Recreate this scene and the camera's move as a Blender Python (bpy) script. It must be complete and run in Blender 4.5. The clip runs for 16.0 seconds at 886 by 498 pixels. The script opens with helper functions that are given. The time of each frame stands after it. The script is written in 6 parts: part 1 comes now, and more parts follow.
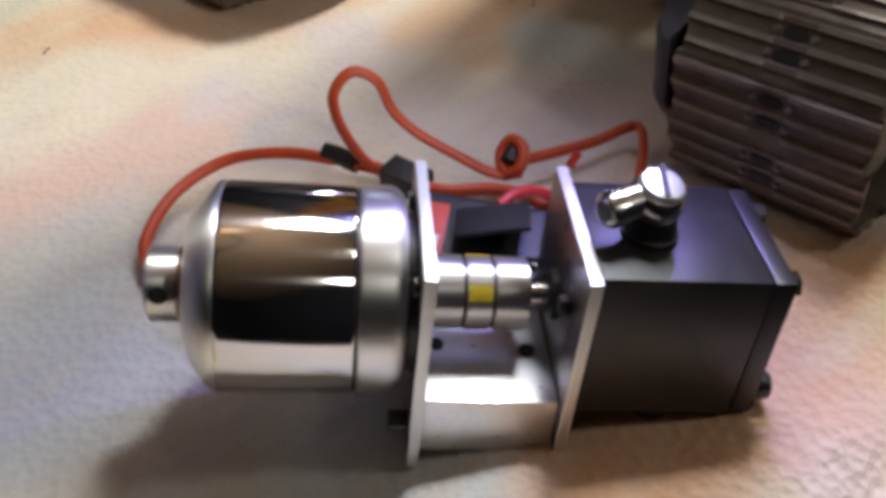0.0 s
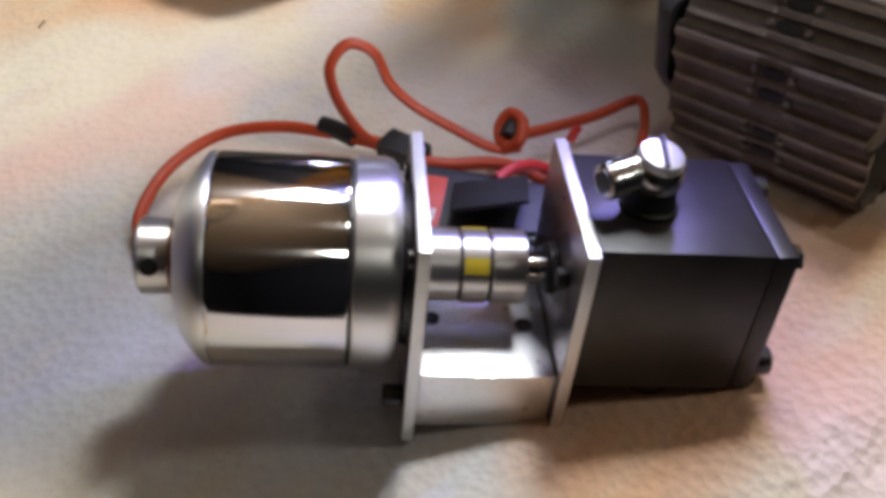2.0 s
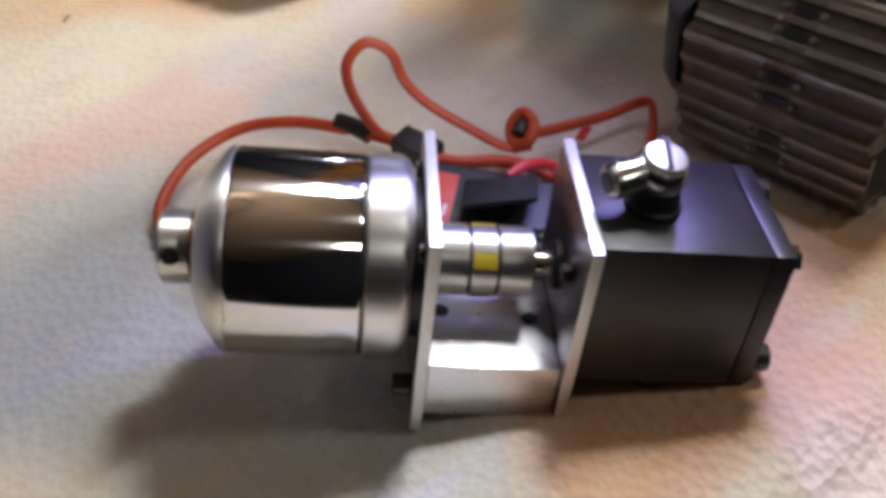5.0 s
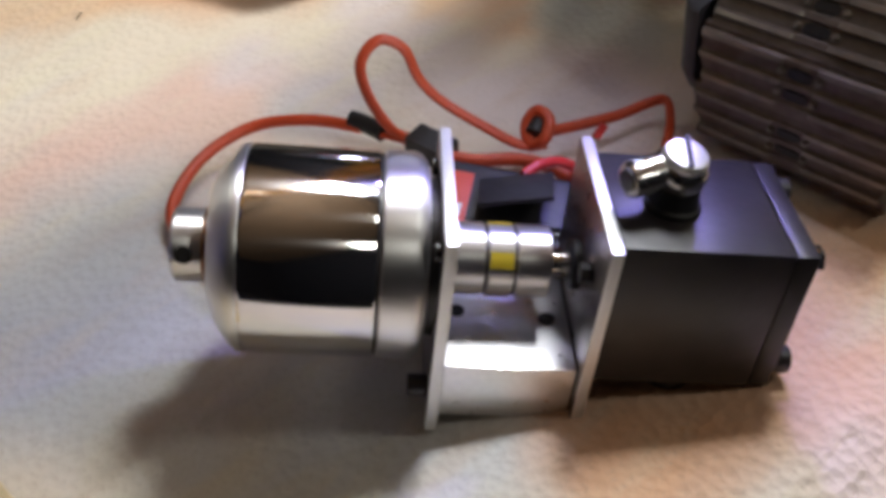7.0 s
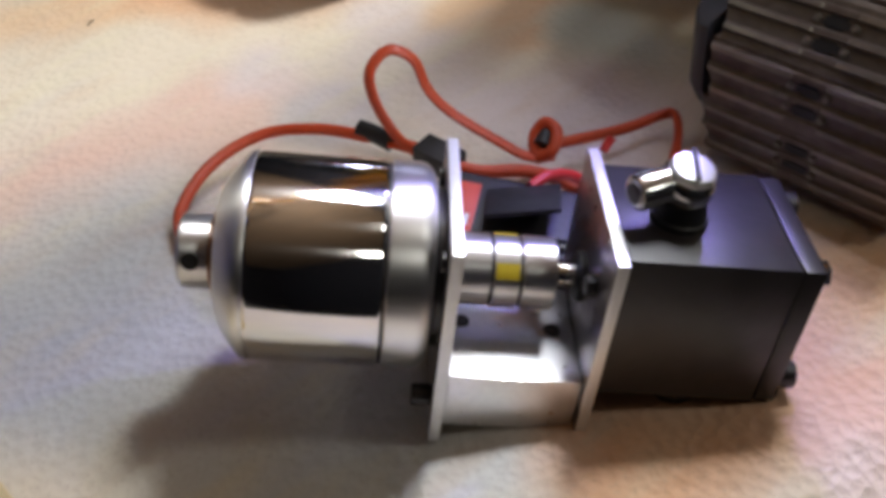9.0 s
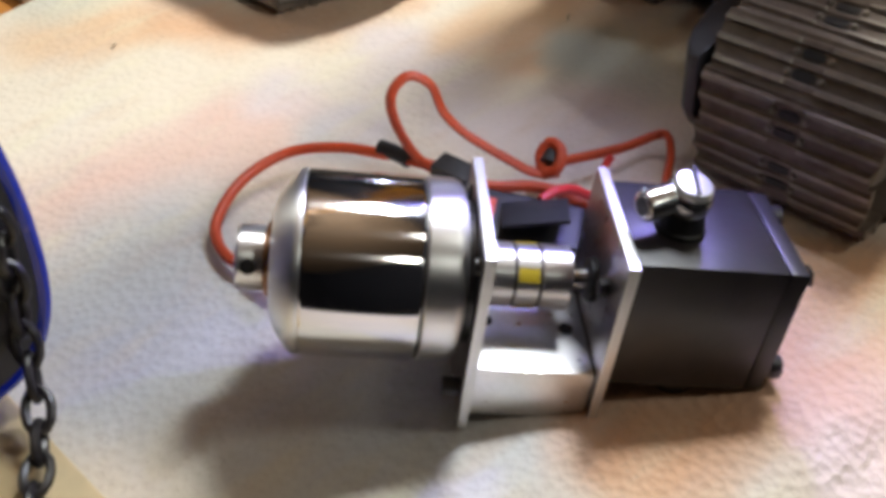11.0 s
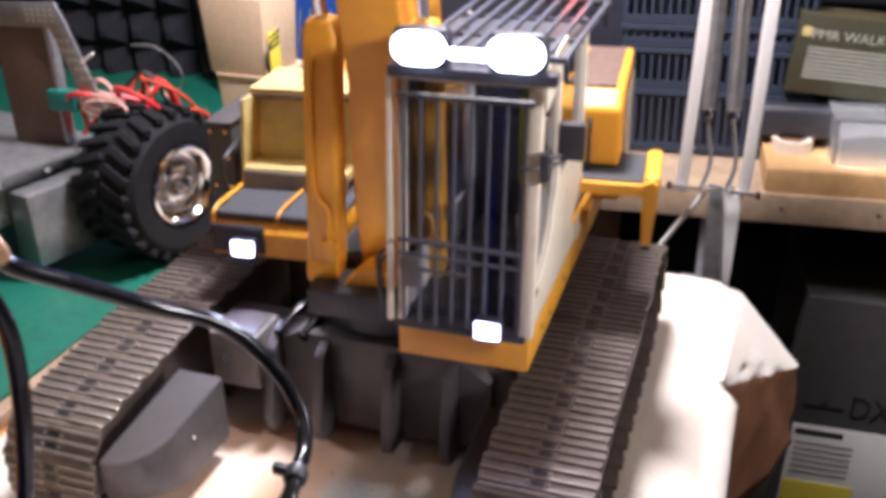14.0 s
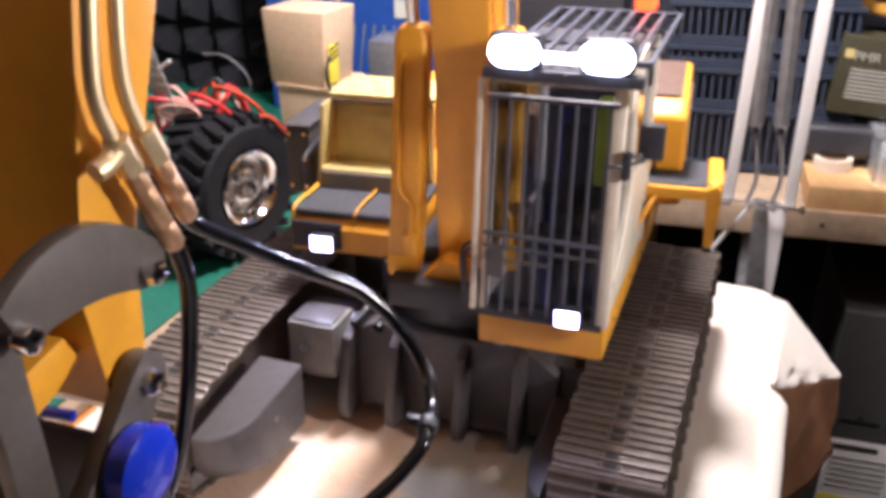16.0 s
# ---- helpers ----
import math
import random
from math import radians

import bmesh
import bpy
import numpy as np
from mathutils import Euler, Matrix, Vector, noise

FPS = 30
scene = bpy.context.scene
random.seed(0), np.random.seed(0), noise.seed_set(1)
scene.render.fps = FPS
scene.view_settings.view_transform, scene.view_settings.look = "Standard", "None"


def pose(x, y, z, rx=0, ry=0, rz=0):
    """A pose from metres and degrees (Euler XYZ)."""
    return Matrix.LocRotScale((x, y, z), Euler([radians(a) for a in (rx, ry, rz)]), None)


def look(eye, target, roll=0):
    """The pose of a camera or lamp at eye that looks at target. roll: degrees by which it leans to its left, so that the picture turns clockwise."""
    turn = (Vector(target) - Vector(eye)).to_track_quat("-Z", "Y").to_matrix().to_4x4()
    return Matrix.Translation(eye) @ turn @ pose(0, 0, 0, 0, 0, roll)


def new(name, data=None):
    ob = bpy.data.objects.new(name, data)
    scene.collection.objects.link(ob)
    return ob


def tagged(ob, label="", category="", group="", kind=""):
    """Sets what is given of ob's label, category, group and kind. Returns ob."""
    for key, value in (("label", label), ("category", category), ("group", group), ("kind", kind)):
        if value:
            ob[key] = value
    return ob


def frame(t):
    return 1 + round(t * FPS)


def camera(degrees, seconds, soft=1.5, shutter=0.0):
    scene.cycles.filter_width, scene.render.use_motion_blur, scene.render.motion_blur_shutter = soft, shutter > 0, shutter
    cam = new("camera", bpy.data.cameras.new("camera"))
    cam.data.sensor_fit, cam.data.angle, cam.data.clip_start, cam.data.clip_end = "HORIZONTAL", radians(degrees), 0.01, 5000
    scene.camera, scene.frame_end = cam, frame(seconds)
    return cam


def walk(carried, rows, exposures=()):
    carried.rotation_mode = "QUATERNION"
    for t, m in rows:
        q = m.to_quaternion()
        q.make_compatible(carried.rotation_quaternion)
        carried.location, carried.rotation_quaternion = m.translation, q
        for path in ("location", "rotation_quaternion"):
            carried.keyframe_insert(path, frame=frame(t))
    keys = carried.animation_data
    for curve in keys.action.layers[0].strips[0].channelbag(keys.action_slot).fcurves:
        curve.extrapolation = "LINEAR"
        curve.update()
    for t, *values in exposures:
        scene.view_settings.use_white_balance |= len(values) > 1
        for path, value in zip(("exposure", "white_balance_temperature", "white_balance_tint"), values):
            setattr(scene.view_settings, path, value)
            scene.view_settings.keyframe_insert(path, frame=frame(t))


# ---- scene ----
cam = camera(49.83, 16.0, soft=4.5, shutter=0.35)
PATH = [
    (0, (0.0152, -0.1313, 0.1832), (0.0098, 0.0930, -0.0160), -7.21),
    (0.5, (0.0148, -0.1247, 0.1823), (0.0110, 0.0985, -0.0181), -6.98),
    (1, (0.0174, -0.1247, 0.1758), (0.0124, 0.0981, -0.0251), -6.99),
    (1.5, (0.0210, -0.1242, 0.1753), (0.0171, 0.0981, -0.0261), -6.80),
    (2, (0.0166, -0.1304, 0.1790), (0.0095, 0.0904, -0.0240), -7.35),
    (2.5, (0.0253, -0.1350, 0.1843), (0.0151, 0.0875, -0.0167), -7.94),
    (3, (0.0256, -0.1397, 0.1901), (0.0148, 0.0844, -0.0090), -8.18),
    (3.5, (0.0167, -0.1392, 0.1872), (0.0038, 0.0828, -0.0141), -7.63),
    (4, (0.0167, -0.1383, 0.1870), (0.0054, 0.0824, -0.0159), -7.10),
    (6.5, (0.0191, -0.1338, 0.1795), (0.0064, 0.0858, -0.0245), -7.53),
    (7, (0.0159, -0.1340, 0.1822), (0.0016, 0.0859, -0.0214), -7.52),
    (7.5, (0.0159, -0.1338, 0.1826), (0.0010, 0.0872, -0.0198), -7.39),
    (8, (0.0130, -0.1355, 0.1847), (-0.0026, 0.0862, -0.0168), -7.32),
    (8.5, (0.0115, -0.1344, 0.1840), (-0.0046, 0.0874, -0.0174), -7.16),
    (9, (0.0161, -0.1343, 0.1821), (-0.0001, 0.0880, -0.0187), -7.02),
    (11.5, (0.0003, -0.1749, 0.2160), (0.0032, 0.0528, 0.0207), -3.94),
    (12, (-0.0040, -0.1936, 0.2431), (0.0197, 0.0433, 0.0605), -1.39),
    (12.5, (-0.0330, -0.1908, 0.2704), (0.0331, 0.0572, 0.1151), 2.42),
    (13, (-0.0396, -0.1486, 0.2826), (0.0520, 0.0962, 0.1354), 0.82),
    (13.5, (-0.0600, -0.1689, 0.3125), (0.0516, 0.0695, 0.1687), -0.15),
    (14, (-0.0962, -0.2123, 0.3650), (0.0310, 0.0254, 0.2333), -1.08),
    (14.5, (-0.1195, -0.2339, 0.3838), (0.0129, 0.0051, 0.2598), -1.22),
    (15, (-0.1225, -0.2400, 0.3848), (0.0143, -0.0027, 0.2625), -0.57),
    (15.5, (-0.1372, -0.2326, 0.3732), (-0.0071, 0.0085, 0.2509), -0.56),
    (16, (-0.1422, -0.2259, 0.3640), (-0.0178, 0.0168, 0.2390), -0.29),
]
walk(cam, [(t, look(eye, target, roll)) for t, eye, target, roll in PATH],
     exposures=[(0.0, -0.66, 6150, 1), (9.2, -0.64, 6150, 1), (11.5, -0.24, 6050, -2), (12.2, -0.18, 5900, 6), (12.7, -0.16, 5550, 12), (13.3, 0.10, 5500, 16), (14.0, 0.32, 5650, 16), (14.6, 0.40, 5750, 15), (16.0, 0.34, 5850, 17)])

# ---- light ----
world = bpy.data.worlds.new("world")
scene.world = world
world.use_nodes = True
world.node_tree.nodes["Background"].inputs[0].default_value = (0.05, 0.055, 0.07, 1)
world.node_tree.nodes["Background"].inputs[1].default_value = 0.25
scene.view_settings.exposure = 0.0


def spot_lamp(name, eye, target, watts, colour, angle=80, radius=0.006):
    data = bpy.data.lights.new(name, "SPOT")
    data.energy, data.color, data.spot_size, data.spot_blend, data.shadow_soft_size = watts, colour, radians(angle), 0.6, radius
    ob = new(name, data)
    ob.matrix_world = look(eye, target)
    return ob



# the excavator's own frames: the undercarriage (and the room) and the slewed upper part
ORIGIN = Vector((0.0775, 0.1629, 0.0))
LOW = Matrix.Translation(ORIGIN) @ Matrix.Rotation(radians(-47.45), 4, "Z")
SLEW = Matrix.Rotation(radians(5.3), 4, "Z")
UPPER = LOW @ SLEW


def bulb(name, place, watts, colour, radius):
    data = bpy.data.lights.new(name, "POINT")
    data.energy, data.color, data.shadow_soft_size = watts, colour, radius
    ob = new(name, data)
    ob.location = place
    return ob


# the lamp on the spring arm, high above the machine
bulb("spring_arm_lamp_light", LOW @ Vector((-0.018, 0.27, 0.75)), 45.0, (1.0, 0.91, 0.85), 0.072)
# two room fills added with no lamp seen; the second lifts front faces
bulb("room_fill_light", LOW @ Vector((-0.20, 0.64, 1.12)), 4.0, (1.0, 0.90, 0.78), 0.065)
bulb("room_fill_light", LOW @ Vector((-1.00, -0.50, 0.85)), 5.0, (1.0, 0.88, 0.74), 0.10)
# added light from the right, source unseen, for the track and cloth
bulb("right_fill_light", LOW @ Vector((0.50, 0.26, 0.58)), 4.0, (1.0, 0.90, 0.80), 0.05)
# added spot, source unseen, aimed to brighten the cab's side and stick
spot_lamp("right_fill_spot", LOW @ Vector((0.50, -0.12, 0.38)), LOW @ Vector((-0.06, -0.05, 0.32)), 10.5, (1.0, 0.90, 0.80), 70, 0.03)


# ---- materials ----
def material(name, colour, rough=0.5, metal=0.0, grain=0.0, grain_size=200.0, bump=0.0, bump_size=400.0, stain=0.0, stain_size=25.0,
             stain_colour=None, spec=0.5, random_tone=0.0, coat=0.0, sheen=0.0):
    """A surface with fine grain, large stains and relief."""
    m = bpy.data.materials.new(name)
    m.use_nodes = True
    nt = m.node_tree
    b = nt.nodes["Principled BSDF"]
    b.inputs["Roughness"].default_value, b.inputs["Metallic"].default_value = rough, metal
    b.inputs["Specular IOR Level"].default_value = spec
    b.inputs["Coat Weight"].default_value = coat
    b.inputs["Sheen Weight"].default_value = sheen
    co = nt.nodes.new("ShaderNodeTexCoord")
    last = None
    base = nt.nodes.new("ShaderNodeRGB")
    base.outputs[0].default_value = (*colour, 1)
    last = base.outputs[0]

    def noise_tex(scale, detail=4.0):
        n = nt.nodes.new("ShaderNodeTexNoise")
        n.inputs["Scale"].default_value, n.inputs["Detail"].default_value = scale, detail
        nt.links.new(co.outputs["Object"], n.inputs["Vector"])
        return n

    def mix(fac, a, colour_b, kind="MIX"):
        x = nt.nodes.new("ShaderNodeMix")
        x.data_type, x.blend_type = "RGBA", kind
        nt.links.new(fac, x.inputs[0])
        nt.links.new(a, x.inputs[6])
        x.inputs[7].default_value = (*colour_b, 1)
        return x.outputs[2]

    def ramp(out, lo, hi, top=1.0):
        r = nt.nodes.new("ShaderNodeMapRange")
        r.inputs[1].default_value, r.inputs[2].default_value, r.inputs[4].default_value = lo, hi, top
        nt.links.new(out, r.inputs[0])
        return r.outputs[0]

    if stain:
        n = noise_tex(stain_size, 5.0)
        last = mix(ramp(n.outputs[0], 0.45, 0.7, stain), last, stain_colour or tuple(c * 0.5 for c in colour))
    if grain:
        n = noise_tex(grain_size, 3.0)
        last = mix(ramp(n.outputs[0], 0.35, 0.75, grain), last, tuple(c * 0.45 for c in colour))
        rr = nt.nodes.new("ShaderNodeMapRange")
        rr.inputs[3].default_value, rr.inputs[4].default_value = max(0.02, rough - 0.12), min(1, rough + 0.15)
        nt.links.new(n.outputs[0], rr.inputs[0])
        nt.links.new(rr.outputs[0], b.inputs["Roughness"])
    if random_tone:
        oi = nt.nodes.new("ShaderNodeObjectInfo")
        last = mix(ramp(oi.outputs["Random"], 0.0, 1.0, random_tone), last, tuple(c * 0.4 for c in colour))
    nt.links.new(last, b.inputs["Base Color"])
    if bump:
        n = noise_tex(bump_size, 4.0)
        bp = nt.nodes.new("ShaderNodeBump")
        bp.inputs["Strength"].default_value, bp.inputs["Distance"].default_value = bump, 0.001
        nt.links.new(n.outputs[0], bp.inputs["Height"])
        nt.links.new(bp.outputs[0], b.inputs["Normal"])
    return m


def glow(name, colour, strength):
    m = bpy.data.materials.new(name)
    m.use_nodes = True
    b = m.node_tree.nodes["Principled BSDF"]
    b.inputs["Base Color"].default_value = (*colour, 1)
    b.inputs["Emission Color"].default_value = (*colour, 1)
    b.inputs["Emission Strength"].default_value = strength
    return m


def glass(name, colour, rough=0.02, alpha_mix=1.0):
    m = bpy.data.materials.new(name)
    m.use_nodes = True
    b = m.node_tree.nodes["Principled BSDF"]
    b.inputs["Base Color"].default_value = (*colour, 1)
    b.inputs["Transmission Weight"].default_value, b.inputs["Roughness"].default_value, b.inputs["IOR"].default_value = alpha_mix, rough, 1.45
    return m


def towel_material():
    m = material("towel", (0.62, 0.57, 0.50), 0.95, spec=0.1, sheen=0.3)
    nt = m.node_tree
    b = nt.nodes["Principled BSDF"]
    co = nt.nodes.new("ShaderNodeTexCoord")
    mp = nt.nodes.new("ShaderNodeMapping")
    mp.inputs["Rotation"].default_value = (0, 0, radians(10))
    mp.inputs["Scale"].default_value = (1.5, 0.5, 1.0)
    nt.links.new(co.outputs["Object"], mp.inputs[0])

    def noise_tex(scale, detail, vec, seed=0.0):
        n = nt.nodes.new("ShaderNodeTexNoise")
        n.noise_dimensions = "4D"
        n.inputs["W"].default_value = seed
        n.inputs["Scale"].default_value, n.inputs["Detail"].default_value = scale, detail
        nt.links.new(vec, n.inputs["Vector"])
        return n.outputs[0]

    def step(out, lo, hi, top):
        r = nt.nodes.new("ShaderNodeMapRange")
        r.interpolation_type = "SMOOTHSTEP"
        r.inputs[1].default_value, r.inputs[2].default_value, r.inputs[4].default_value = lo, hi, top
        nt.links.new(out, r.inputs[0])
        return r.outputs[0]

    def mix(fac, a, colour):
        x = nt.nodes.new("ShaderNodeMix")
        x.data_type = "RGBA"
        nt.links.new(fac, x.inputs[0])
        nt.links.new(a, x.inputs[6])
        x.inputs[7].default_value = (*colour, 1)
        return x.outputs[2]

    base = nt.nodes.new("ShaderNodeRGB")
    base.outputs[0].default_value = (0.73, 0.65, 0.55, 1)
    last = base.outputs[0]
    warp = nt.nodes.new("ShaderNodeTexNoise")
    warp.inputs["Scale"].default_value, warp.inputs["Detail"].default_value = 14.0, 3.0
    nt.links.new(co.outputs["Object"], warp.inputs["Vector"])

    def vec(op, a, b):
        v = nt.nodes.new("ShaderNodeVectorMath")
        v.operation = op
        nt.links.new(a, v.inputs[0])
        v.inputs[1].default_value = b
        return v.outputs["Value"] if op == "LENGTH" else v.outputs[0]

    shift = vec("MULTIPLY", vec("SUBTRACT", warp.outputs["Color"], (0.5, 0.5, 0.5)), (0.05, 0.05, 0.0))
    add = nt.nodes.new("ShaderNodeVectorMath")
    nt.links.new(co.outputs["Object"], add.inputs[0])
    nt.links.new(shift, add.inputs[1])
    # soft patches of print, some with shade: place and radius, colour by colour
    pink = ((-0.101, -0.191, 0.035), (-0.099, -0.162, 0.030), (-0.090, -0.131, 0.027), (-0.083, -0.106, 0.019), (-0.101, -0.185, 0.022), (-0.109, -0.126, 0.019), (0.145, -0.083, 0.030))
    blue_grey = ((-0.051, -0.191, 0.041), (-0.034, -0.220, 0.041), (-0.046, -0.191, 0.024), (-0.022, -0.217, 0.030), (0.045, -0.192, 0.041), (-0.017, -0.189, 0.022), (-0.064, -0.094, 0.019), (0.078, -0.172, 0.027))
    peach = ((-0.222, -0.126, 0.030), (-0.204, -0.105, 0.024), (-0.079, -0.018, 0.022), (-0.069, 0.005, 0.024), (-0.052, 0.019, 0.019), (-0.135, -0.037, 0.019), (-0.046, -0.014, 0.016), (0.120, -0.067, 0.024), (0.110, -0.061, 0.019), (0.114, -0.139, 0.016))
    # print and cast shade by tracks, body and block, put into one colour
    rust_shade = ((-0.099, 0.054, 0.024), (-0.064, 0.054, 0.027), (-0.114, 0.034, 0.019), (0.119, -0.092, 0.016), (0.120, -0.050, 0.016), (0.127, 0.006, 0.027), (-0.191, -0.083, 0.022), (-0.162, -0.077, 0.024), (-0.142, -0.054, 0.022), (-0.134, -0.011, 0.018), (-0.136, 0.025, 0.014), (0.106, -0.128, 0.018), (0.098, -0.142, 0.016), (0.116, -0.114, 0.014))
    # the first three paint in shade before the car body, the rest is print
    sage_shade = ((-0.023, 0.005, 0.022), (0.001, 0.003, 0.022), (-0.036, 0.004, 0.016), (-0.269, -0.099, 0.032), (-0.270, -0.066, 0.027))
    lilac = ((-0.103, -0.044, 0.019), (-0.068, -0.051, 0.022), (-0.026, -0.056, 0.019), (0.006, -0.040, 0.027), (-0.104, -0.099, 0.019), (-0.064, -0.086, 0.016), (0.017, -0.051, 0.019))
    for patches, colour, strength in ((pink, (0.74, 0.52, 0.44), 0.65), (blue_grey, (0.60, 0.62, 0.62), 0.80), (peach, (0.74, 0.5, 0.31), 0.75), (rust_shade, (0.68, 0.40, 0.24), 0.75), (sage_shade, (0.56, 0.60, 0.53), 0.8), (lilac, (0.68, 0.60, 0.62), 0.75)):
        for x, y, r in patches:
            rel = vec("DIVIDE", vec("SUBTRACT", vec("MULTIPLY", add.outputs[0], (1, 1, 0)), (x, y, 0)), (r, r, 1))
            last = mix(step(vec("LENGTH", rel, (0, 0, 0)), 1.55, 0.35, strength), last, colour)
    last = mix(step(noise_tex(38.0, 6.0, mp.outputs[0], 5.0), 0.50, 0.70, 0.30), last, (0.60, 0.44, 0.31))
    last = mix(step(noise_tex(22.0, 5.0, mp.outputs[0], 9.0), 0.50, 0.72, 0.30), last, (0.54, 0.52, 0.54))
    last = mix(step(noise_tex(30.0, 5.0, mp.outputs[0], 14.0), 0.50, 0.70, 0.55), last, (0.74, 0.68, 0.52))
    last = mix(step(noise_tex(900.0, 3.0, co.outputs["Object"], 1.0), 0.5, 0.8, 0.35), last, (0.34, 0.29, 0.25))
    nt.links.new(last, b.inputs["Base Color"])
    vo = nt.nodes.new("ShaderNodeTexVoronoi")
    vo.inputs["Scale"].default_value = 330.0
    nt.links.new(co.outputs["Object"], vo.inputs["Vector"])
    tuft = nt.nodes.new("ShaderNodeMath")
    tuft.operation = "ADD"
    nt.links.new(vo.outputs["Distance"], tuft.inputs[0])
    nt.links.new(noise_tex(260.0, 5.0, co.outputs["Object"]), tuft.inputs[1])
    bp = nt.nodes.new("ShaderNodeBump")
    bp.inputs["Strength"].default_value, bp.inputs["Distance"].default_value = 0.42, 0.0012
    # the pile stands in coarser tufts along the outer hem
    sep = nt.nodes.new("ShaderNodeSeparateXYZ")
    nt.links.new(co.outputs["Object"], sep.inputs[0])
    hem = nt.nodes.new("ShaderNodeMapRange")
    hem.interpolation_type = "SMOOTHSTEP"
    hem.inputs[1].default_value, hem.inputs[2].default_value, hem.inputs[3].default_value, hem.inputs[4].default_value = 0.075, 0.120, 1.0, 1.9
    nt.links.new(sep.outputs[0], hem.inputs[0])
    far = nt.nodes.new("ShaderNodeMapRange")
    far.interpolation_type = "SMOOTHSTEP"
    far.inputs[1].default_value, far.inputs[2].default_value, far.inputs[3].default_value, far.inputs[4].default_value = -0.02, 0.12, 1.0, 0.30
    nt.links.new(sep.outputs[1], far.inputs[0])
    both = nt.nodes.new("ShaderNodeMath")
    both.operation = "MULTIPLY"
    nt.links.new(hem.outputs[0], both.inputs[0])
    nt.links.new(far.outputs[0], both.inputs[1])
    tall = nt.nodes.new("ShaderNodeMath")
    tall.operation = "MULTIPLY"
    nt.links.new(tuft.outputs[0], tall.inputs[0])
    nt.links.new(both.outputs[0], tall.inputs[1])
    nt.links.new(tall.outputs[0], bp.inputs["Height"])
    nt.links.new(bp.outputs[0], b.inputs["Normal"])
    return m


def turned_metal(name, colour, rough, anisotropy):
    """Lathe-turned metal: fine grooves round the x axis draw highlights out along it."""
    m = material(name, colour, rough, 1.0)
    nt = m.node_tree
    b = nt.nodes["Principled BSDF"]
    tangent = nt.nodes.new("ShaderNodeTangent")
    tangent.direction_type, tangent.axis = "RADIAL", "X"
    b.inputs["Anisotropic"].default_value, b.inputs["Anisotropic Rotation"].default_value = anisotropy, 0.25
    nt.links.new(tangent.outputs[0], b.inputs["Tangent"])
    return m


M_TOWEL = towel_material()
M_TOWEL_BACK = material("beige_towel_underside", (0.66, 0.34, 0.19), 0.95, grain=0.35, grain_size=500, bump=0.5, bump_size=700, stain=0.45, stain_size=28, stain_colour=(0.42, 0.19, 0.095), spec=0.1)
M_TURNED = turned_metal("turned_polished_steel", (0.76, 0.75, 0.76), 0.11, 0.95)
M_TURNED_ALU = turned_metal("turned_satin_aluminium", (0.85, 0.85, 0.86), 0.42, 0.75)
M_ALU_BASE = material("milled_aluminium_face", (0.86, 0.86, 0.87), 0.31, 1.0, grain=0.12, grain_size=600, stain=0.10, stain_size=90)
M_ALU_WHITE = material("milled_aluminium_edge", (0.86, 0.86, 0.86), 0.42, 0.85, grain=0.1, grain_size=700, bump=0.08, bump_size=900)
# plate faces: a dark reflection put into the metal's colour
M_ALU_DARK = material("dark_reflecting_plate_face", (0.30, 0.28, 0.28), 0.30, 1.0, grain=0.25, grain_size=400, stain=0.4, stain_size=60, stain_colour=(0.16, 0.14, 0.14))
M_NICKEL = material("satin_nickel", (0.50, 0.49, 0.50), 0.20, 1.0, grain=0.15, grain_size=900)
M_CHROME = material("polished_steel", (0.74, 0.74, 0.75), 0.09, 1.0)
M_BLACK_STEEL = material("black_oxide_steel", (0.012, 0.010, 0.012), 0.38, 0.0, grain=0.5, grain_size=140, bump=0.10, bump_size=500, stain=0.55, stain_size=45, stain_colour=(0.034, 0.028, 0.028), spec=0.75)
M_RUBBER = material("black_rubber", (0.012, 0.012, 0.013), 0.5, bump=0.15, bump_size=500, grain=0.3)
M_BLACK_GLOSS = material("black_hose_skin", (0.005, 0.005, 0.006), 0.14, spec=0.35, grain=0.2, grain_size=300)
M_ORANGE_CABLE = material("orange_cable_skin", (0.52, 0.062, 0.016), 0.42, grain=0.25, grain_size=350, stain=0.3, stain_size=40, stain_colour=(0.3, 0.03, 0.012))
M_RED_CABLE = material("red_cable_skin", (0.55, 0.03, 0.03), 0.4, grain=0.2, grain_size=300)
M_PINK_CABLE = material("pale_pink_cable_skin", (0.75, 0.42, 0.34), 0.45, grain=0.2)
M_YELLOW_PLASTIC = material("yellow_plastic", (0.62, 0.48, 0.03), 0.4, grain=0.2)
M_TRACK = material("worn_track_steel", (0.185, 0.148, 0.120), 0.48, 0.3, grain=0.6, grain_size=220, bump=0.35, bump_size=600, stain=0.6, stain_size=70, stain_colour=(0.07, 0.045, 0.03), random_tone=0.35)
M_TRACK_WORN = material("bright_worn_grouser", (0.31, 0.275, 0.24), 0.38, 0.5, grain=0.6, grain_size=200, bump=0.3, bump_size=500, stain=0.5, stain_size=60, random_tone=0.3)
M_GREY = material("grey_machine_paint", (0.080, 0.072, 0.071), 0.42, grain=0.3, grain_size=150, stain=0.35, stain_size=35, stain_colour=(0.05, 0.045, 0.045), bump=0.05)
M_GREY_LIGHT = material("light_grey_machine_paint", (0.25, 0.235, 0.215), 0.45, grain=0.3, grain_size=150, stain=0.35, stain_size=35, bump=0.05)
M_GUARD = material("guard_steel", (0.095, 0.10, 0.125), 0.38, 0.3, grain=0.3, grain_size=200)
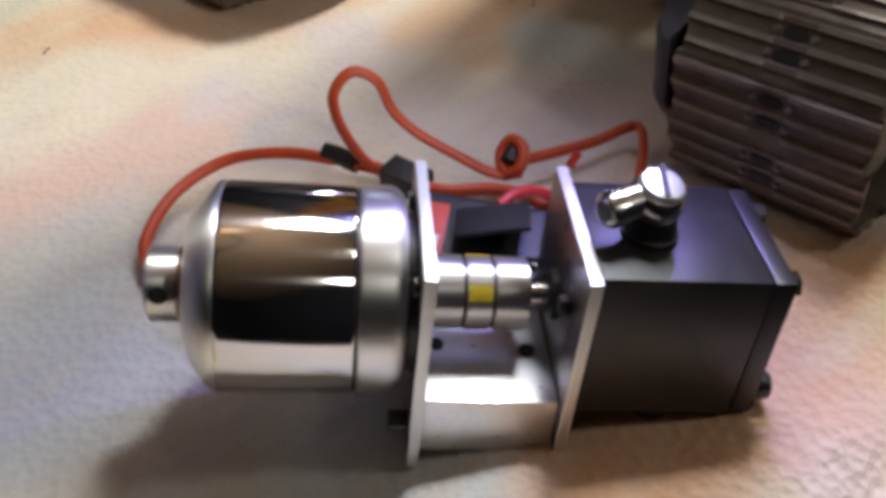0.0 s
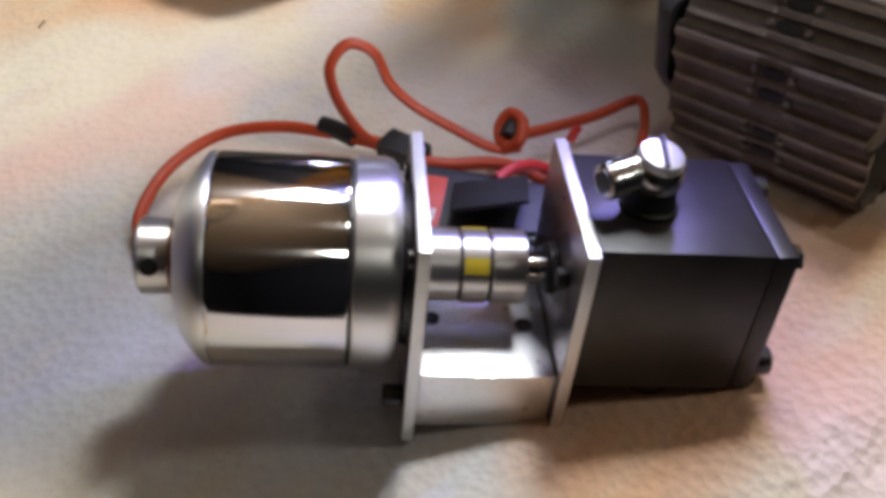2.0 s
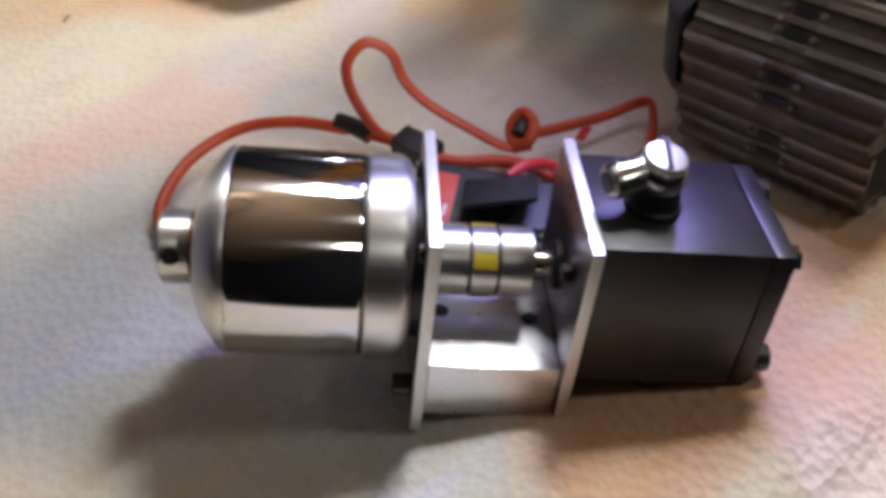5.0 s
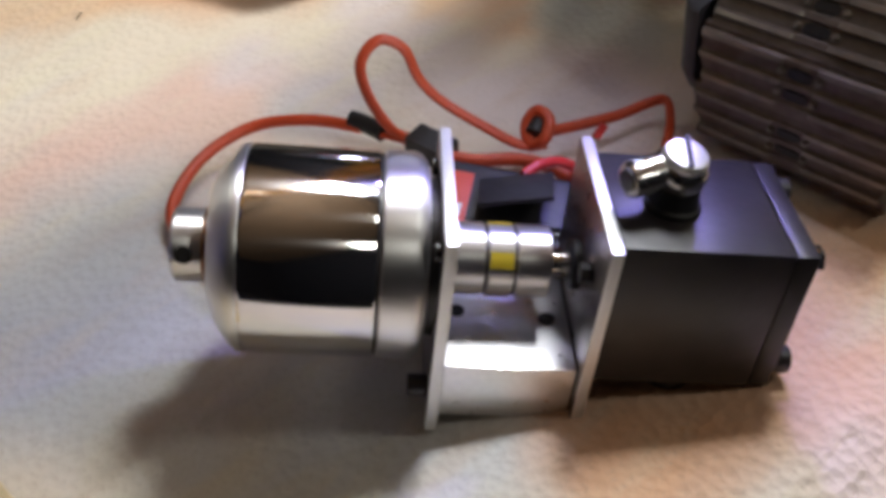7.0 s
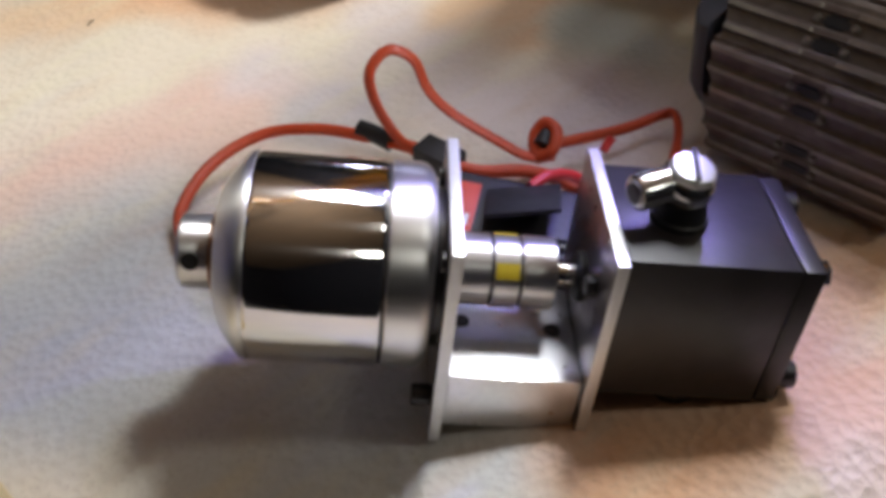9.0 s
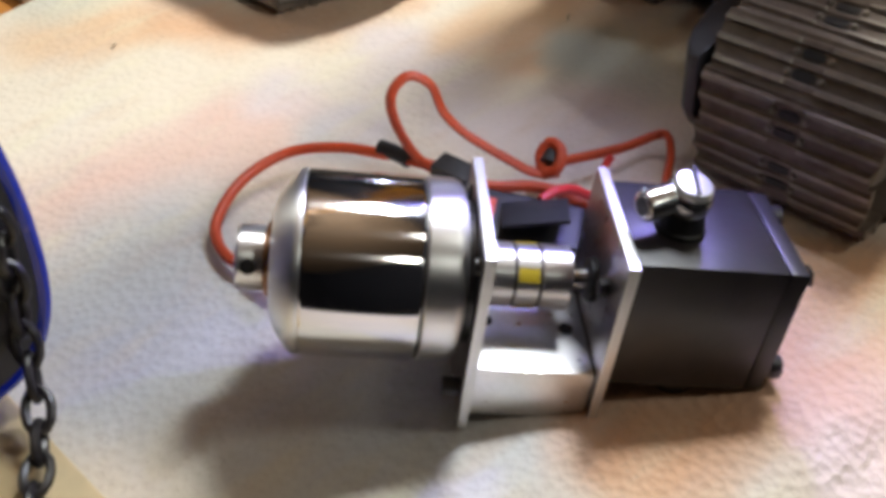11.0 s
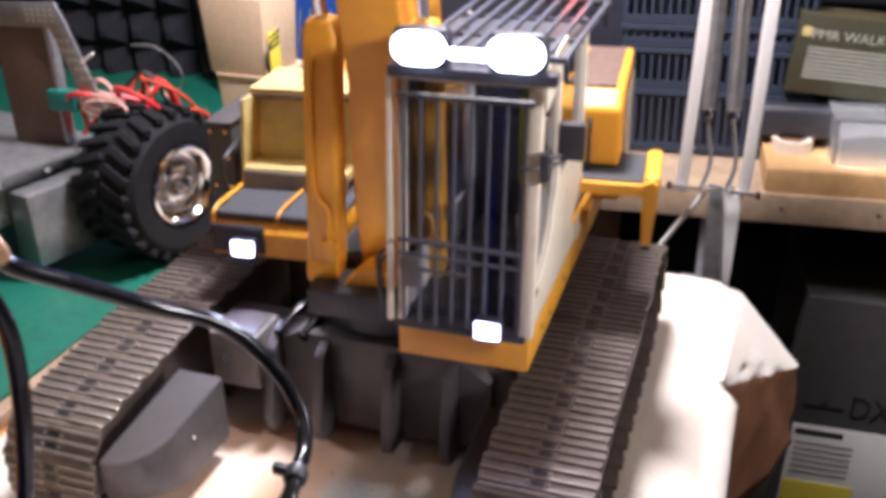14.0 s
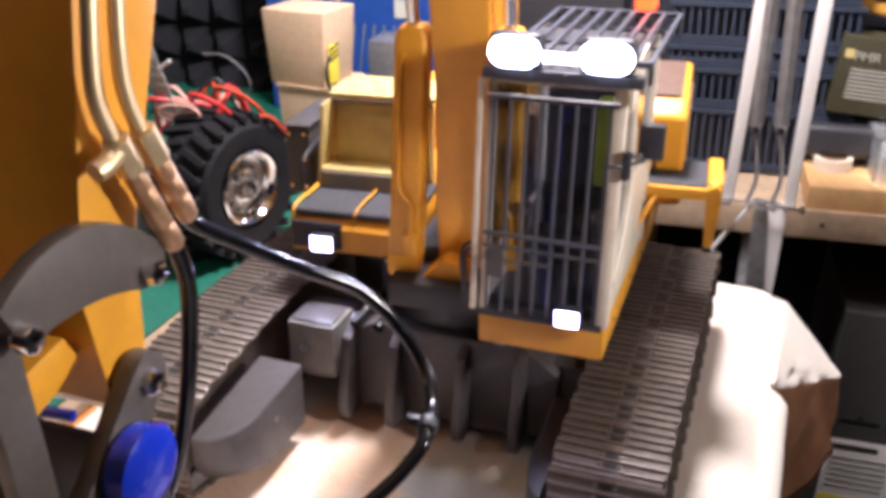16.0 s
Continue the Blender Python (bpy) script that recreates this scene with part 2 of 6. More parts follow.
M_DARK = material("dark_painted_steel", (0.03, 0.03, 0.036), 0.45, grain=0.4, grain_size=150, bump=0.05)
M_YELLOW = material("yellow_machine_paint", (0.78, 0.36, 0.020), 0.42, grain=0.15, grain_size=120, stain=0.3, stain_size=22, stain_colour=(0.48, 0.2, 0.02), coat=0.08)
M_CREAM = material("cream_white_machine_paint", (0.74, 0.66, 0.52), 0.36, grain=0.2, grain_size=120, stain=0.3, stain_size=30, stain_colour=(0.5, 0.4, 0.28))
M_LEMON = material("pale_yellow_panel_paint", (0.62, 0.5, 0.2), 0.45, grain=0.3, grain_size=130, stain=0.4, stain_size=40, stain_colour=(0.4, 0.3, 0.1))
M_STEP = material("dark_anti_slip_tread", (0.05, 0.052, 0.06), 0.75, grain=0.5, grain_size=700, bump=0.6, bump_size=1500)
M_WINDOW = glass("tinted_cab_glass", (0.30, 0.32, 0.40))
M_LED = glow("white_led", (0.78, 0.82, 1.0), 12.0)
M_LED_SMALL = glow("small_white_led", (0.60, 0.56, 1.0), 12.0)
M_BEACON = glow("orange_beacon_glass", (1.0, 0.065, 0.008), 4.0)
M_RED_LED = glow("red_led", (1.0, 0.05, 0.02), 4.0)
M_BRASS = material("brass_fitting", (0.52, 0.32, 0.17), 0.40, 0.75, grain=0.3, grain_size=300, stain=0.5, stain_size=150, stain_colour=(0.35, 0.16, 0.08))
M_PIPE = material("nickel_pipe", (0.70, 0.55, 0.32), 0.42, 0.8, grain=0.2, grain_size=300)
M_LINK = material("grey_link_steel", (0.125, 0.108, 0.092), 0.42, 0.3, grain=0.3, grain_size=200, stain=0.3, stain_size=50, bump=0.05)
M_BLUE = material("blue_bucket_paint", (0.01, 0.03, 0.42), 0.22, grain=0.2, grain_size=160, coat=0.4)
M_TYRE = material("tyre_rubber", (0.010, 0.010, 0.012), 0.75, spec=0.25, grain=0.4, grain_size=200, bump=0.3, bump_size=300)
M_GALV = material("bare_sheet_metal", (0.38, 0.38, 0.38), 0.4, 0.7, grain=0.4, grain_size=120, stain=0.4, stain_size=30)
M_RUST = material("brown_fibre_board", (0.13, 0.075, 0.05), 0.7, grain=0.4, grain_size=200, bump=0.1)
M_CARTON = material("brown_cardboard", (0.60, 0.43, 0.27), 0.85, grain=0.25, grain_size=160, stain=0.2, stain_size=20, bump=0.1, bump_size=300)
M_MAT = material("green_cutting_mat", (0.008, 0.125, 0.08), 0.5, grain=0.3, grain_size=140, stain=0.3, stain_size=25)
M_PINE = material("pine_wood", (0.62, 0.38, 0.16), 0.6, grain=0.35, grain_size=90, stain=0.4, stain_size=14, stain_colour=(0.42, 0.22, 0.08), bump=0.1)
M_OFFCUT = material("pale_fresh_pine", (0.74, 0.60, 0.36), 0.6, grain=0.3, grain_size=110, stain=0.35, stain_size=18, stain_colour=(0.58, 0.40, 0.18), bump=0.1)
M_TABLE = material("orange_varnished_wood", (0.58, 0.25, 0.06), 0.35, grain=0.3, grain_size=60, stain=0.4, stain_size=12, stain_colour=(0.25, 0.09, 0.02), coat=0.2)
M_OLDWOOD = material("weathered_shelf_wood", (0.42, 0.30, 0.19), 0.75, grain=0.5, grain_size=80, stain=0.5, stain_size=16, stain_colour=(0.2, 0.13, 0.08), bump=0.15)
M_FOAM = material("charcoal_acoustic_foam", (0.022, 0.022, 0.026), 0.95, grain=0.4, grain_size=500, bump=0.5, bump_size=900, spec=0.1)
M_CRATE = material("dark_blue_crate_plastic", (0.029, 0.038, 0.060), 0.5, grain=0.2, grain_size=120)
M_BLUEBOX = material("blue_printed_board", (0.02, 0.08, 0.36), 0.5, grain=0.3, grain_size=90, stain=0.3, stain_size=15)
M_WHITE_BAR = material("white_enamel", (0.82, 0.80, 0.76), 0.35, grain=0.1)
M_OLIVE = material("olive_printed_card", (0.042, 0.038, 0.017), 0.55, grain=0.2, grain_size=150)
M_OLIVE_PRINT = material("worn_grey_print", (0.42, 0.41, 0.34), 0.7, grain=0.5, grain_size=900)
M_PRINT = material("pale_print", (0.62, 0.60, 0.50), 0.7, grain=0.1)
M_GREYBOX = material("grey_printed_card", (0.07, 0.066, 0.064), 0.55, grain=0.25, grain_size=60, stain=0.25, stain_size=12)
M_DARKPRINT = material("dark_print", (0.02, 0.02, 0.02), 0.6, grain=0.1)
M_LABEL = material("white_paper_label", (0.86, 0.84, 0.79), 0.7, grain=0.1, grain_size=80)
M_LABEL_YELLOW = material("yellow_paper_label", (0.80, 0.66, 0.06), 0.7, grain=0.1)
M_ORANGE_CASE = material("orange_tool_plastic", (0.74, 0.37, 0.06), 0.4, grain=0.2, grain_size=90)
M_CLEAR = glass("clear_tub_plastic", (0.95, 0.96, 0.96), 0.12, 0.95)
M_FOIL = material("crumpled_foil", (0.80, 0.80, 0.80), 0.30, 0.9, bump=1.0, bump_size=130)
M_TAPE = material("masking_tape_paper", (0.66, 0.56, 0.44), 0.8, grain=0.2)
M_WALL = material("dark_wall_paint", (0.030, 0.031, 0.045), 0.85, grain=0.3, grain_size=40, stain=0.3, stain_size=5)
# for the unseen front wall, black only for what the motor mirrors
M_WALL_BLACK = material("black_unseen_wall", (0.030, 0.028, 0.034), 0.95, grain=0.3, grain_size=60, stain=0.3, stain_size=8, spec=0.1)
M_CEILING = material("brown_timber_ceiling", (0.36, 0.24, 0.15), 0.7, grain=0.3, grain_size=20, stain=0.5, stain_size=4)
M_FLOOR = material("dark_concrete_floor", (0.07, 0.065, 0.06), 0.85, grain=0.4, grain_size=60, stain=0.4, stain_size=6, bump=0.2)
M_VEST = material("yellow_green_cloth", (0.45, 0.5, 0.06), 0.85, grain=0.3, bump=0.3)
M_COPPER = material("copper_winding", (0.42, 0.2, 0.09), 0.35, 0.9, grain=0.4, grain_size=700, bump=0.4, bump_size=900)


# ---- mesh helpers ----
def box_in(bm, lo, hi):
    v = [bm.verts.new((x, y, z)) for x in (lo[0], hi[0]) for y in (lo[1], hi[1]) for z in (lo[2], hi[2])]
    for f in ((0, 1, 3, 2), (4, 6, 7, 5), (0, 4, 5, 1), (2, 3, 7, 6), (0, 2, 6, 4), (1, 5, 7, 3)):
        bm.faces.new([v[i] for i in f])
    return bm


def ring_frame(d):
    d = Vector(d).normalized()
    a = d.orthogonal().normalized() if abs(d.z) > 0.95 else Vector((0, 0, 1)).cross(d).normalized()
    return a, d.cross(a)


def cyl_in(bm, p0, p1, r0, r1=None, n=24, caps=True):
    r1 = r0 if r1 is None else r1
    p0, p1 = Vector(p0), Vector(p1)
    a, b = ring_frame(p1 - p0)
    rings = [[bm.verts.new(p + r * (math.cos(k * math.tau / n) * a + math.sin(k * math.tau / n) * b)) for k in range(n)] for p, r in ((p0, r0), (p1, r1))]
    for k in range(n):
        bm.faces.new((rings[0][k], rings[0][(k + 1) % n], rings[1][(k + 1) % n], rings[1][k]))
    if caps:
        bm.faces.new(rings[0][::-1])
        bm.faces.new(rings[1])
    return bm


def lathe_in(bm, p0, axis, profile, n=48):
    """profile: (distance along the axis, radius); radius 0 closes the end."""
    p0, axis = Vector(p0), Vector(axis).normalized()
    a, b = ring_frame(axis)
    rings = []
    for s, r in profile:
        c = p0 + s * axis
        rings.append([bm.verts.new(c)] if r <= 0 else [bm.verts.new(c + r * (math.cos(k * math.tau / n) * a + math.sin(k * math.tau / n) * b)) for k in range(n)])
    for q, w in zip(rings, rings[1:]):
        for k in range(n):
            j = (k + 1) % n
            f = [q[k % len(q)], q[j % len(q)], w[j % len(w)], w[k % len(w)]]
            f = [v for i, v in enumerate(f) if v not in f[:i]]
            if len(f) > 2:
                bm.faces.new(f)
    return bm


def prism_in(bm, pts, axis, a, b):
    """The polygon pts, drawn in the two other axes in order, pushed along axis from a to b."""
    def at(p, s):
        q = list(p)
        q.insert("xyz".index(axis), s)
        return q
    lo, hi = [bm.verts.new(at(p, a)) for p in pts], [bm.verts.new(at(p, b)) for p in pts]
    n = len(pts)
    for k in range(n):
        bm.faces.new((lo[k], lo[(k + 1) % n], hi[(k + 1) % n], hi[k]))
    bm.faces.new(lo[::-1])
    bm.faces.new(hi)
    bmesh.ops.recalc_face_normals(bm, faces=bm.faces)
    return bm


def smooth_path(pts, steps=8):
    pts = [Vector(p) for p in pts]
    out = []
    for i in range(len(pts) - 1):
        a, b, c, d = pts[max(i - 1, 0)], pts[i], pts[i + 1], pts[min(i + 2, len(pts) - 1)]
        for k in range(steps):
            t = k / steps
            out.append(0.5 * ((2 * b) + (c - a) * t + (2 * a - 5 * b + 4 * c - d) * t * t + (3 * b - a - 3 * c + d) * t ** 3))
    return out + [pts[-1]]


def tube_in(bm, pts, r, n=12, steps=8, flat=1.0):
    path = smooth_path(pts, steps) if steps > 1 else [Vector(p) for p in pts]
    a = None
    rings = []
    for i, p in enumerate(path):
        d = (path[min(i + 1, len(path) - 1)] - path[max(i - 1, 0)]).normalized()
        a = ring_frame(d)[0] if a is None else (a - d * a.dot(d)).normalized()
        b = d.cross(a)
        rings.append([bm.verts.new(p + r * (flat * math.cos(k * math.tau / n) * a + math.sin(k * math.tau / n) * b)) for k in range(n)])
    for q, w in zip(rings, rings[1:]):
        for k in range(n):
            bm.faces.new((q[k], q[(k + 1) % n], w[(k + 1) % n], w[k]))
    bm.faces.new(rings[0][::-1])
    bm.faces.new(rings[-1])
    return bm


def bevel(bm, r, segments=2, angle=30):
    edges = [e for e in bm.edges if len(e.link_faces) == 2 and e.calc_face_angle() > radians(angle)]
    bmesh.ops.bevel(bm, geom=edges, offset=r, segments=segments, affect="EDGES", clamp_overlap=True, profile=0.6)
    return bm


def finish(bm, name, mat, smooth=38):
    bmesh.ops.recalc_face_normals(bm, faces=bm.faces)
    for f in bm.faces:
        f.smooth = True
    for e in bm.edges:
        if len(e.link_faces) == 2 and e.calc_face_angle() > radians(smooth):
            e.smooth = False
    me = bpy.data.meshes.new(name)
    bm.to_mesh(me)
    bm.free()
    me.materials.append(mat)
    return me


def part(name, bm, mat, parent, label="", m=None):
    """One mesh under a thing or a part, in that parent's own axes."""
    if m is not None:
        bm.transform(m)
    ob = new(name, finish(bm, name, mat))
    ob.parent = parent
    return tagged(ob, label) if label else ob


def piece(name, mesh, parent, m):
    ob = new(name, mesh)
    ob.parent = parent
    ob.matrix_basis = m
    return ob


def thing(name, label, category, m=None, group=""):
    ob = new(name)
    ob.empty_display_size = 0.02
    if m is not None:
        ob.matrix_basis = m
    return tagged(ob, label, category, group)


def solid(name, bm, mat, label, category="", m=None, group="", kind=""):
    ob = new(name, finish(bm, name, mat))
    if m is not None:
        ob.matrix_basis = m
    return tagged(ob, label, category, group, kind)


def B():
    return bmesh.new()


def box(lo, hi, r=0.0, segments=2):
    bm = box_in(B(), lo, hi)
    bmesh.ops.recalc_face_normals(bm, faces=bm.faces)
    return bevel(bm, r, segments) if r else bm


def cyl(p0, p1, r0, r1=None, n=24, r=0.0):
    bm = cyl_in(B(), p0, p1, r0, r1, n)
    bmesh.ops.recalc_face_normals(bm, faces=bm.faces)
    return bevel(bm, r, 2) if r else bm


def words(name, text, size, mat, parent, m, depth=0.0004, width=0.0):
    """Flat lettering in the built-in font, standing in the plane x, z of m."""
    cu = bpy.data.curves.new(name, "FONT")
    cu.body, cu.size, cu.extrude = text, size, depth
    tmp = bpy.data.objects.new(name, cu)
    me = bpy.data.meshes.new_from_object(tmp)
    bpy.data.objects.remove(tmp)
    ob = new(name, me)
    me.materials.clear()
    me.materials.append(mat)
    ob.parent = parent
    s = 1.0
    if width:
        xs = [v.co.x for v in me.vertices]
        s = width / (max(xs) - min(xs))
    ob.matrix_basis = m @ Matrix.Rotation(radians(90), 4, "X") @ Matrix.Diagonal((s, 1, 1, 1))
    return ob


# ---- the setting: room, table, towel ----
def slab(name, lo, hi, mat, label, kind="structure", r=0.0):
    return solid(name, box(lo, hi, r), mat, label, m=LOW, kind=kind)


slab("floor", (-2.4, -2.2, -0.80), (2.2, 1.0, -0.75), M_FLOOR, "dark concrete workshop floor")
slab("ceiling", (-2.4, -2.2, 1.60), (2.2, 1.0, 1.65), M_CEILING, "brown timber workshop ceiling")
slab("wall_back", (-2.4, 0.95, -0.75), (2.2, 1.0, 1.60), M_WALL, "dark painted back wall behind the shelf")
# added out of view, to give the motor can its dark band
slab("wall_front", (-2.4, -2.2, -0.75), (2.2, -2.15, 1.60), M_WALL_BLACK, "unseen black wall added to darken the motor's reflection")
slab("wall_left", (-2.4, -2.15, -0.75), (-2.35, 0.95, 1.60), M_WALL, "dark painted side wall")
slab("wall_right", (2.15, -2.15, -0.75), (2.2, 0.95, 1.60), M_WALL, "dark painted side wall")

# the work table under the towel
table = thing("work_table", "orange varnished wooden work table under a towel", "table", LOW)
part("tabletop", box((-0.96, -0.95, -0.034), (0.150, 0.335, -0.008), 0.002), M_TABLE, table)
part("side_board", box((0.126, -0.94, -0.22), (0.146, 0.30, -0.036), 0.002), M_TABLE, table, "wide orange varnished side board")
for x in (-0.90, 0.09):
    for y in (-0.90, 0.24):
        part("leg", box((x, y, -0.75), (x + 0.05, y + 0.05, -0.036), 0.003), M_TABLE, table)


def towel_height(x, y):
    p = Vector((x, y, 0))
    return 0.0022 * noise.noise(p * 9.0) + 0.0011 * noise.noise(p * 24.0 + Vector((3, 1, 7))) + 0.0006 * noise.noise(p * 62.0 + Vector((1, 8, 2)))


def make_towel():
    bm = B()
    x0, x1, y0, y1 = -0.276, 0.150, -0.75, 0.342
    xs = [x0 + (x1 - x0) * i / 150 for i in range(151)]
    ys = [y0 + (y1 - y0) * j / 330 for j in range(331)]
    drape = [k / 22 for k in range(1, 23)]
    grid = []
    for y in ys:
        row = []
        edge = 0.0025 * math.sin(9 * y) + 0.002 * noise.noise(Vector((0, y * 12, 4)))
        # at the far corner the cloth hangs over in a folded flap
        flap = min(1.0, max(0.0, (y - 0.196) / 0.150))
        hang = 0.015 if y < 0.186 else 0.015 + 0.139 * min(1.0, (y - 0.186) / 0.010)
        for x in xs:
            # the thick cloth rounds off towards the table's edge
            s = max(0.0, (x - (x1 - 0.014)) / 0.014)
            z = towel_height(x, y) * (1 - s) - 0.005 * s * s
            back = max(0.0, (y - (y1 - 0.012)) / 0.012)
            left = max(0.0, ((x0 + 0.01) - x) / 0.01)
            row.append(bm.verts.new((x + (edge if s > 0 else 0), y, z - 0.005 * back * back - 0.006 * left * left)))
        for k in drape:
            crease = (0.005 * noise.noise(Vector((k * 4, y * 26, 9))) + 0.004 * abs(noise.noise(Vector((k * 7 + y * 30, y * 18, 2))))) * min(1.0, flap * 3)
            fold = 0.45
            if flap > 0 and k < fold:
                out, down = 0.006 + 0.062 * flap * k / fold, (0.006 + 0.070 * flap) * k / fold
            elif flap > 0:
                f = (k - fold) / (1 - fold)
                out, down = 0.006 + 0.062 * flap + (0.007 * f - 0.003 * min(1.0, f * 8)) * flap, 0.006 + 0.070 * flap + (hang - 0.006 - 0.070 * flap) * f
            else:
                out, down = 0.017 * math.sin(k * math.pi / 2), hang * (1 - math.cos(k * math.pi / 2))
            row.append(bm.verts.new((x1 + edge + out + crease * (k > 0.3), y + 0.012 * flap * min(1, k / fold), -0.005 - down)))
        grid.append(row)
    for j, (q, w) in enumerate(zip(grid, grid[1:])):
        for k in range(len(q) - 1):
            f = bm.faces.new((q[k], q[k + 1], w[k + 1], w[k]))
            # below the fold the beige underside shows
            f.material_index = 1 if k - len(xs) + 1 > 22 * 0.45 and ys[j] > 0.19 else 0
    ob = solid("towel", bm, M_TOWEL, "thick off-white terry towel with peach and grey patches", "towel", LOW)
    ob.data.materials.append(M_TOWEL_BACK)
    ob.data.polygons.foreach_set("use_smooth", [True] * len(ob.data.polygons))
    mod = ob.modifiers.new("thick", "SOLIDIFY")
    mod.thickness, mod.offset = 0.006, -1
    return ob


make_towel()

# ---- the pump unit on the towel ----
PUMP = Matrix(((0.98217, -0.01434, 0.18743, 0.0), (0.0, 0.99709, 0.07628, 0.0), (-0.18797, -0.07492, 0.97931, 0.0008), (0, 0, 0, 1)))
AY, AZ = 0.0233, 0.0334


def make_pump():
    pump = thing("hydraulic_pump_unit", "small hydraulic pump with polished silver electric motor on the towel", "pump", PUMP)
    c = (0, AY, AZ)
    X = (1, 0, 0)
    motor = part("motor_can", lathe_in(B(), c, X, [(-0.0450, 0.0), (-0.0450, 0.0232), (-0.0443, 0.0237), (-0.0436, 0.0238), (-0.0165, 0.0238), (-0.0160, 0.0235), (-0.0160, 0.0)], 96), M_TURNED, pump, "mirror-polished steel motor can")
    part("end_bell", lathe_in(B(), c, X, [(-0.0526, 0.0), (-0.0526, 0.0115), (-0.0522, 0.0150), (-0.0510, 0.0178), (-0.0490, 0.0206), (-0.0474, 0.0225), (-0.0462, 0.0235), (-0.0452, 0.0237), (-0.0447, 0.0236), (-0.0447, 0.0)], 96), M_TURNED_ALU, pump, "satin aluminium end bell")
    boss = part("boss", lathe_in(B(), c, X, [(-0.0612, 0.0), (-0.0612, 0.0078), (-0.0604, 0.0086), (-0.0548, 0.0086), (-0.0541, 0.0082), (-0.0541, 0.0)], 64), M_TURNED_ALU, motor, "round aluminium end boss")
    part("winding_ring", lathe_in(B(), c, X, [(-0.0545, 0.0), (-0.0545, 0.0075), (-0.0536, 0.0096), (-0.0520, 0.0104), (-0.0520, 0.0)], 48), M_COPPER, motor, "copper winding seen behind the boss")
    d = Vector((0, -0.0101, 0.0040)).normalized()
    p = Vector((-0.0578, AY, AZ))
    part("set_screw_hole", cyl(p + d * 0.0070, p + d * 0.0088, 0.0020, n=20), M_RUBBER, boss, "black grub screw hole")
    part("seam_ring", lathe_in(B(), c, X, [(-0.0164, 0.0), (-0.0164, 0.0229), (-0.0146, 0.0229), (-0.0146, 0.0)], 72), M_BLACK_STEEL, motor, "dark seam between can and housing")
    part("housing", lathe_in(B(), c, X, [(-0.0152, 0.0), (-0.0152, 0.0232), (-0.0147, 0.0237), (-0.0084, 0.0237), (-0.0068, 0.0231), (-0.0056, 0.0218), (-0.0050, 0.0200), (-0.0050, 0.0)], 96), M_TURNED_ALU, pump, "satin aluminium bearing housing")
    part("mount_ring", lathe_in(B(), c, X, [(-0.0052, 0.0), (-0.0052, 0.0178), (-0.0026, 0.0185), (-0.0026, 0.0)], 48), M_BLACK_STEEL, pump, "black motor mount ring")
    part("mount_screw", cyl((-0.0075, 0.0050, 0.0100), (-0.0028, 0.0050, 0.0100), 0.0026, n=18, r=0.0005), M_BLACK_STEEL, pump, "black cap screw")
    for x0, x1 in ((-0.0028, 0.0), (0.0307, 0.0335)):
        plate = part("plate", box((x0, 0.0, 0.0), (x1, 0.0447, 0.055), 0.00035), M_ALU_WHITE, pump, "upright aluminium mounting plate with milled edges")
        # the broad faces get the metal with the dark reflection painted in
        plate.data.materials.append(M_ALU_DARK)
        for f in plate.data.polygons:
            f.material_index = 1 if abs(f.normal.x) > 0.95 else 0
        for y, z in ((0.0065, 0.0480), (0.0382, 0.0480), (0.0382, 0.0120))[:3 if x0 < 0 else 0]:
            part("plate_screw", cyl((x0 - 0.0012, y, z), (x0 + 0.0002, y, z), 0.0022, n=16), M_BLACK_STEEL, plate, "black screw head")
    base = part("base_block", box((0.0002, 0.0022, 0.0034), (0.0305, 0.0345, 0.0194), 0.0005), M_ALU_BASE, pump, "aluminium base block between the plates")
    for x, y in ((0.0036, 0.0205), (0.0252, 0.0190)):
        part("screw_hole", cyl((x, y, 0.0180), (x, y, 0.0197), 0.0020, n=18), M_RUBBER, base, "dark countersunk hole")
    for x0, x1, mat in ((0.0004, 0.0084, M_TURNED_ALU), (0.0090, 0.0150, M_TURNED_ALU), (0.0156, 0.0234, M_TURNED_ALU)):
        part("coupling_hub", lathe_in(B(), c, X, [(x0, 0.0), (x0, 0.0080), (x0 + 0.0004, 0.0084), (x1 - 0.0004, 0.0084), (x1, 0.0080), (x1, 0.0)], 64), mat, pump, "polished coupling hub")
    for k in range(4):
        a = k * math.tau / 4 + 2.50
        bm = B()
        arc = [a - 0.22 + 0.088 * i for i in range(6)]
        prof = [(AY + r * math.cos(t), AZ + r * math.sin(t)) for r, ts in ((0.0086, arc), (0.0064, arc[::-1])) for t in ts]
        part("spider_tooth", prism_in(bm, prof, "x", 0.0093, 0.0147), M_YELLOW_PLASTIC, pump, "yellow plastic coupling tooth")
    part("spider", lathe_in(B(), c, X, [(0.0084, 0.0), (0.0084, 0.0080), (0.0157, 0.0080), (0.0157, 0.0)], 48), M_BLACK_STEEL, pump, "dark coupling gap")
    part("shaft", cyl((0.0230, AY, AZ), (0.0310, AY, AZ), 0.0031, n=28), M_CHROME, pump, "bright steel shaft")
    part("bearing_collar", lathe_in(B(), c, X, [(0.0284, 0.0), (0.0284, 0.0052), (0.0290, 0.0060), (0.0306, 0.0060), (0.0306, 0.0)], 48), M_RUBBER, pump, "black bearing collar")
    part("collar_nut", cyl((0.0282, 0.0110, 0.0405), (0.0306, 0.0110, 0.0405), 0.0024, n=6), M_BLACK_STEEL, pump, "black nut")
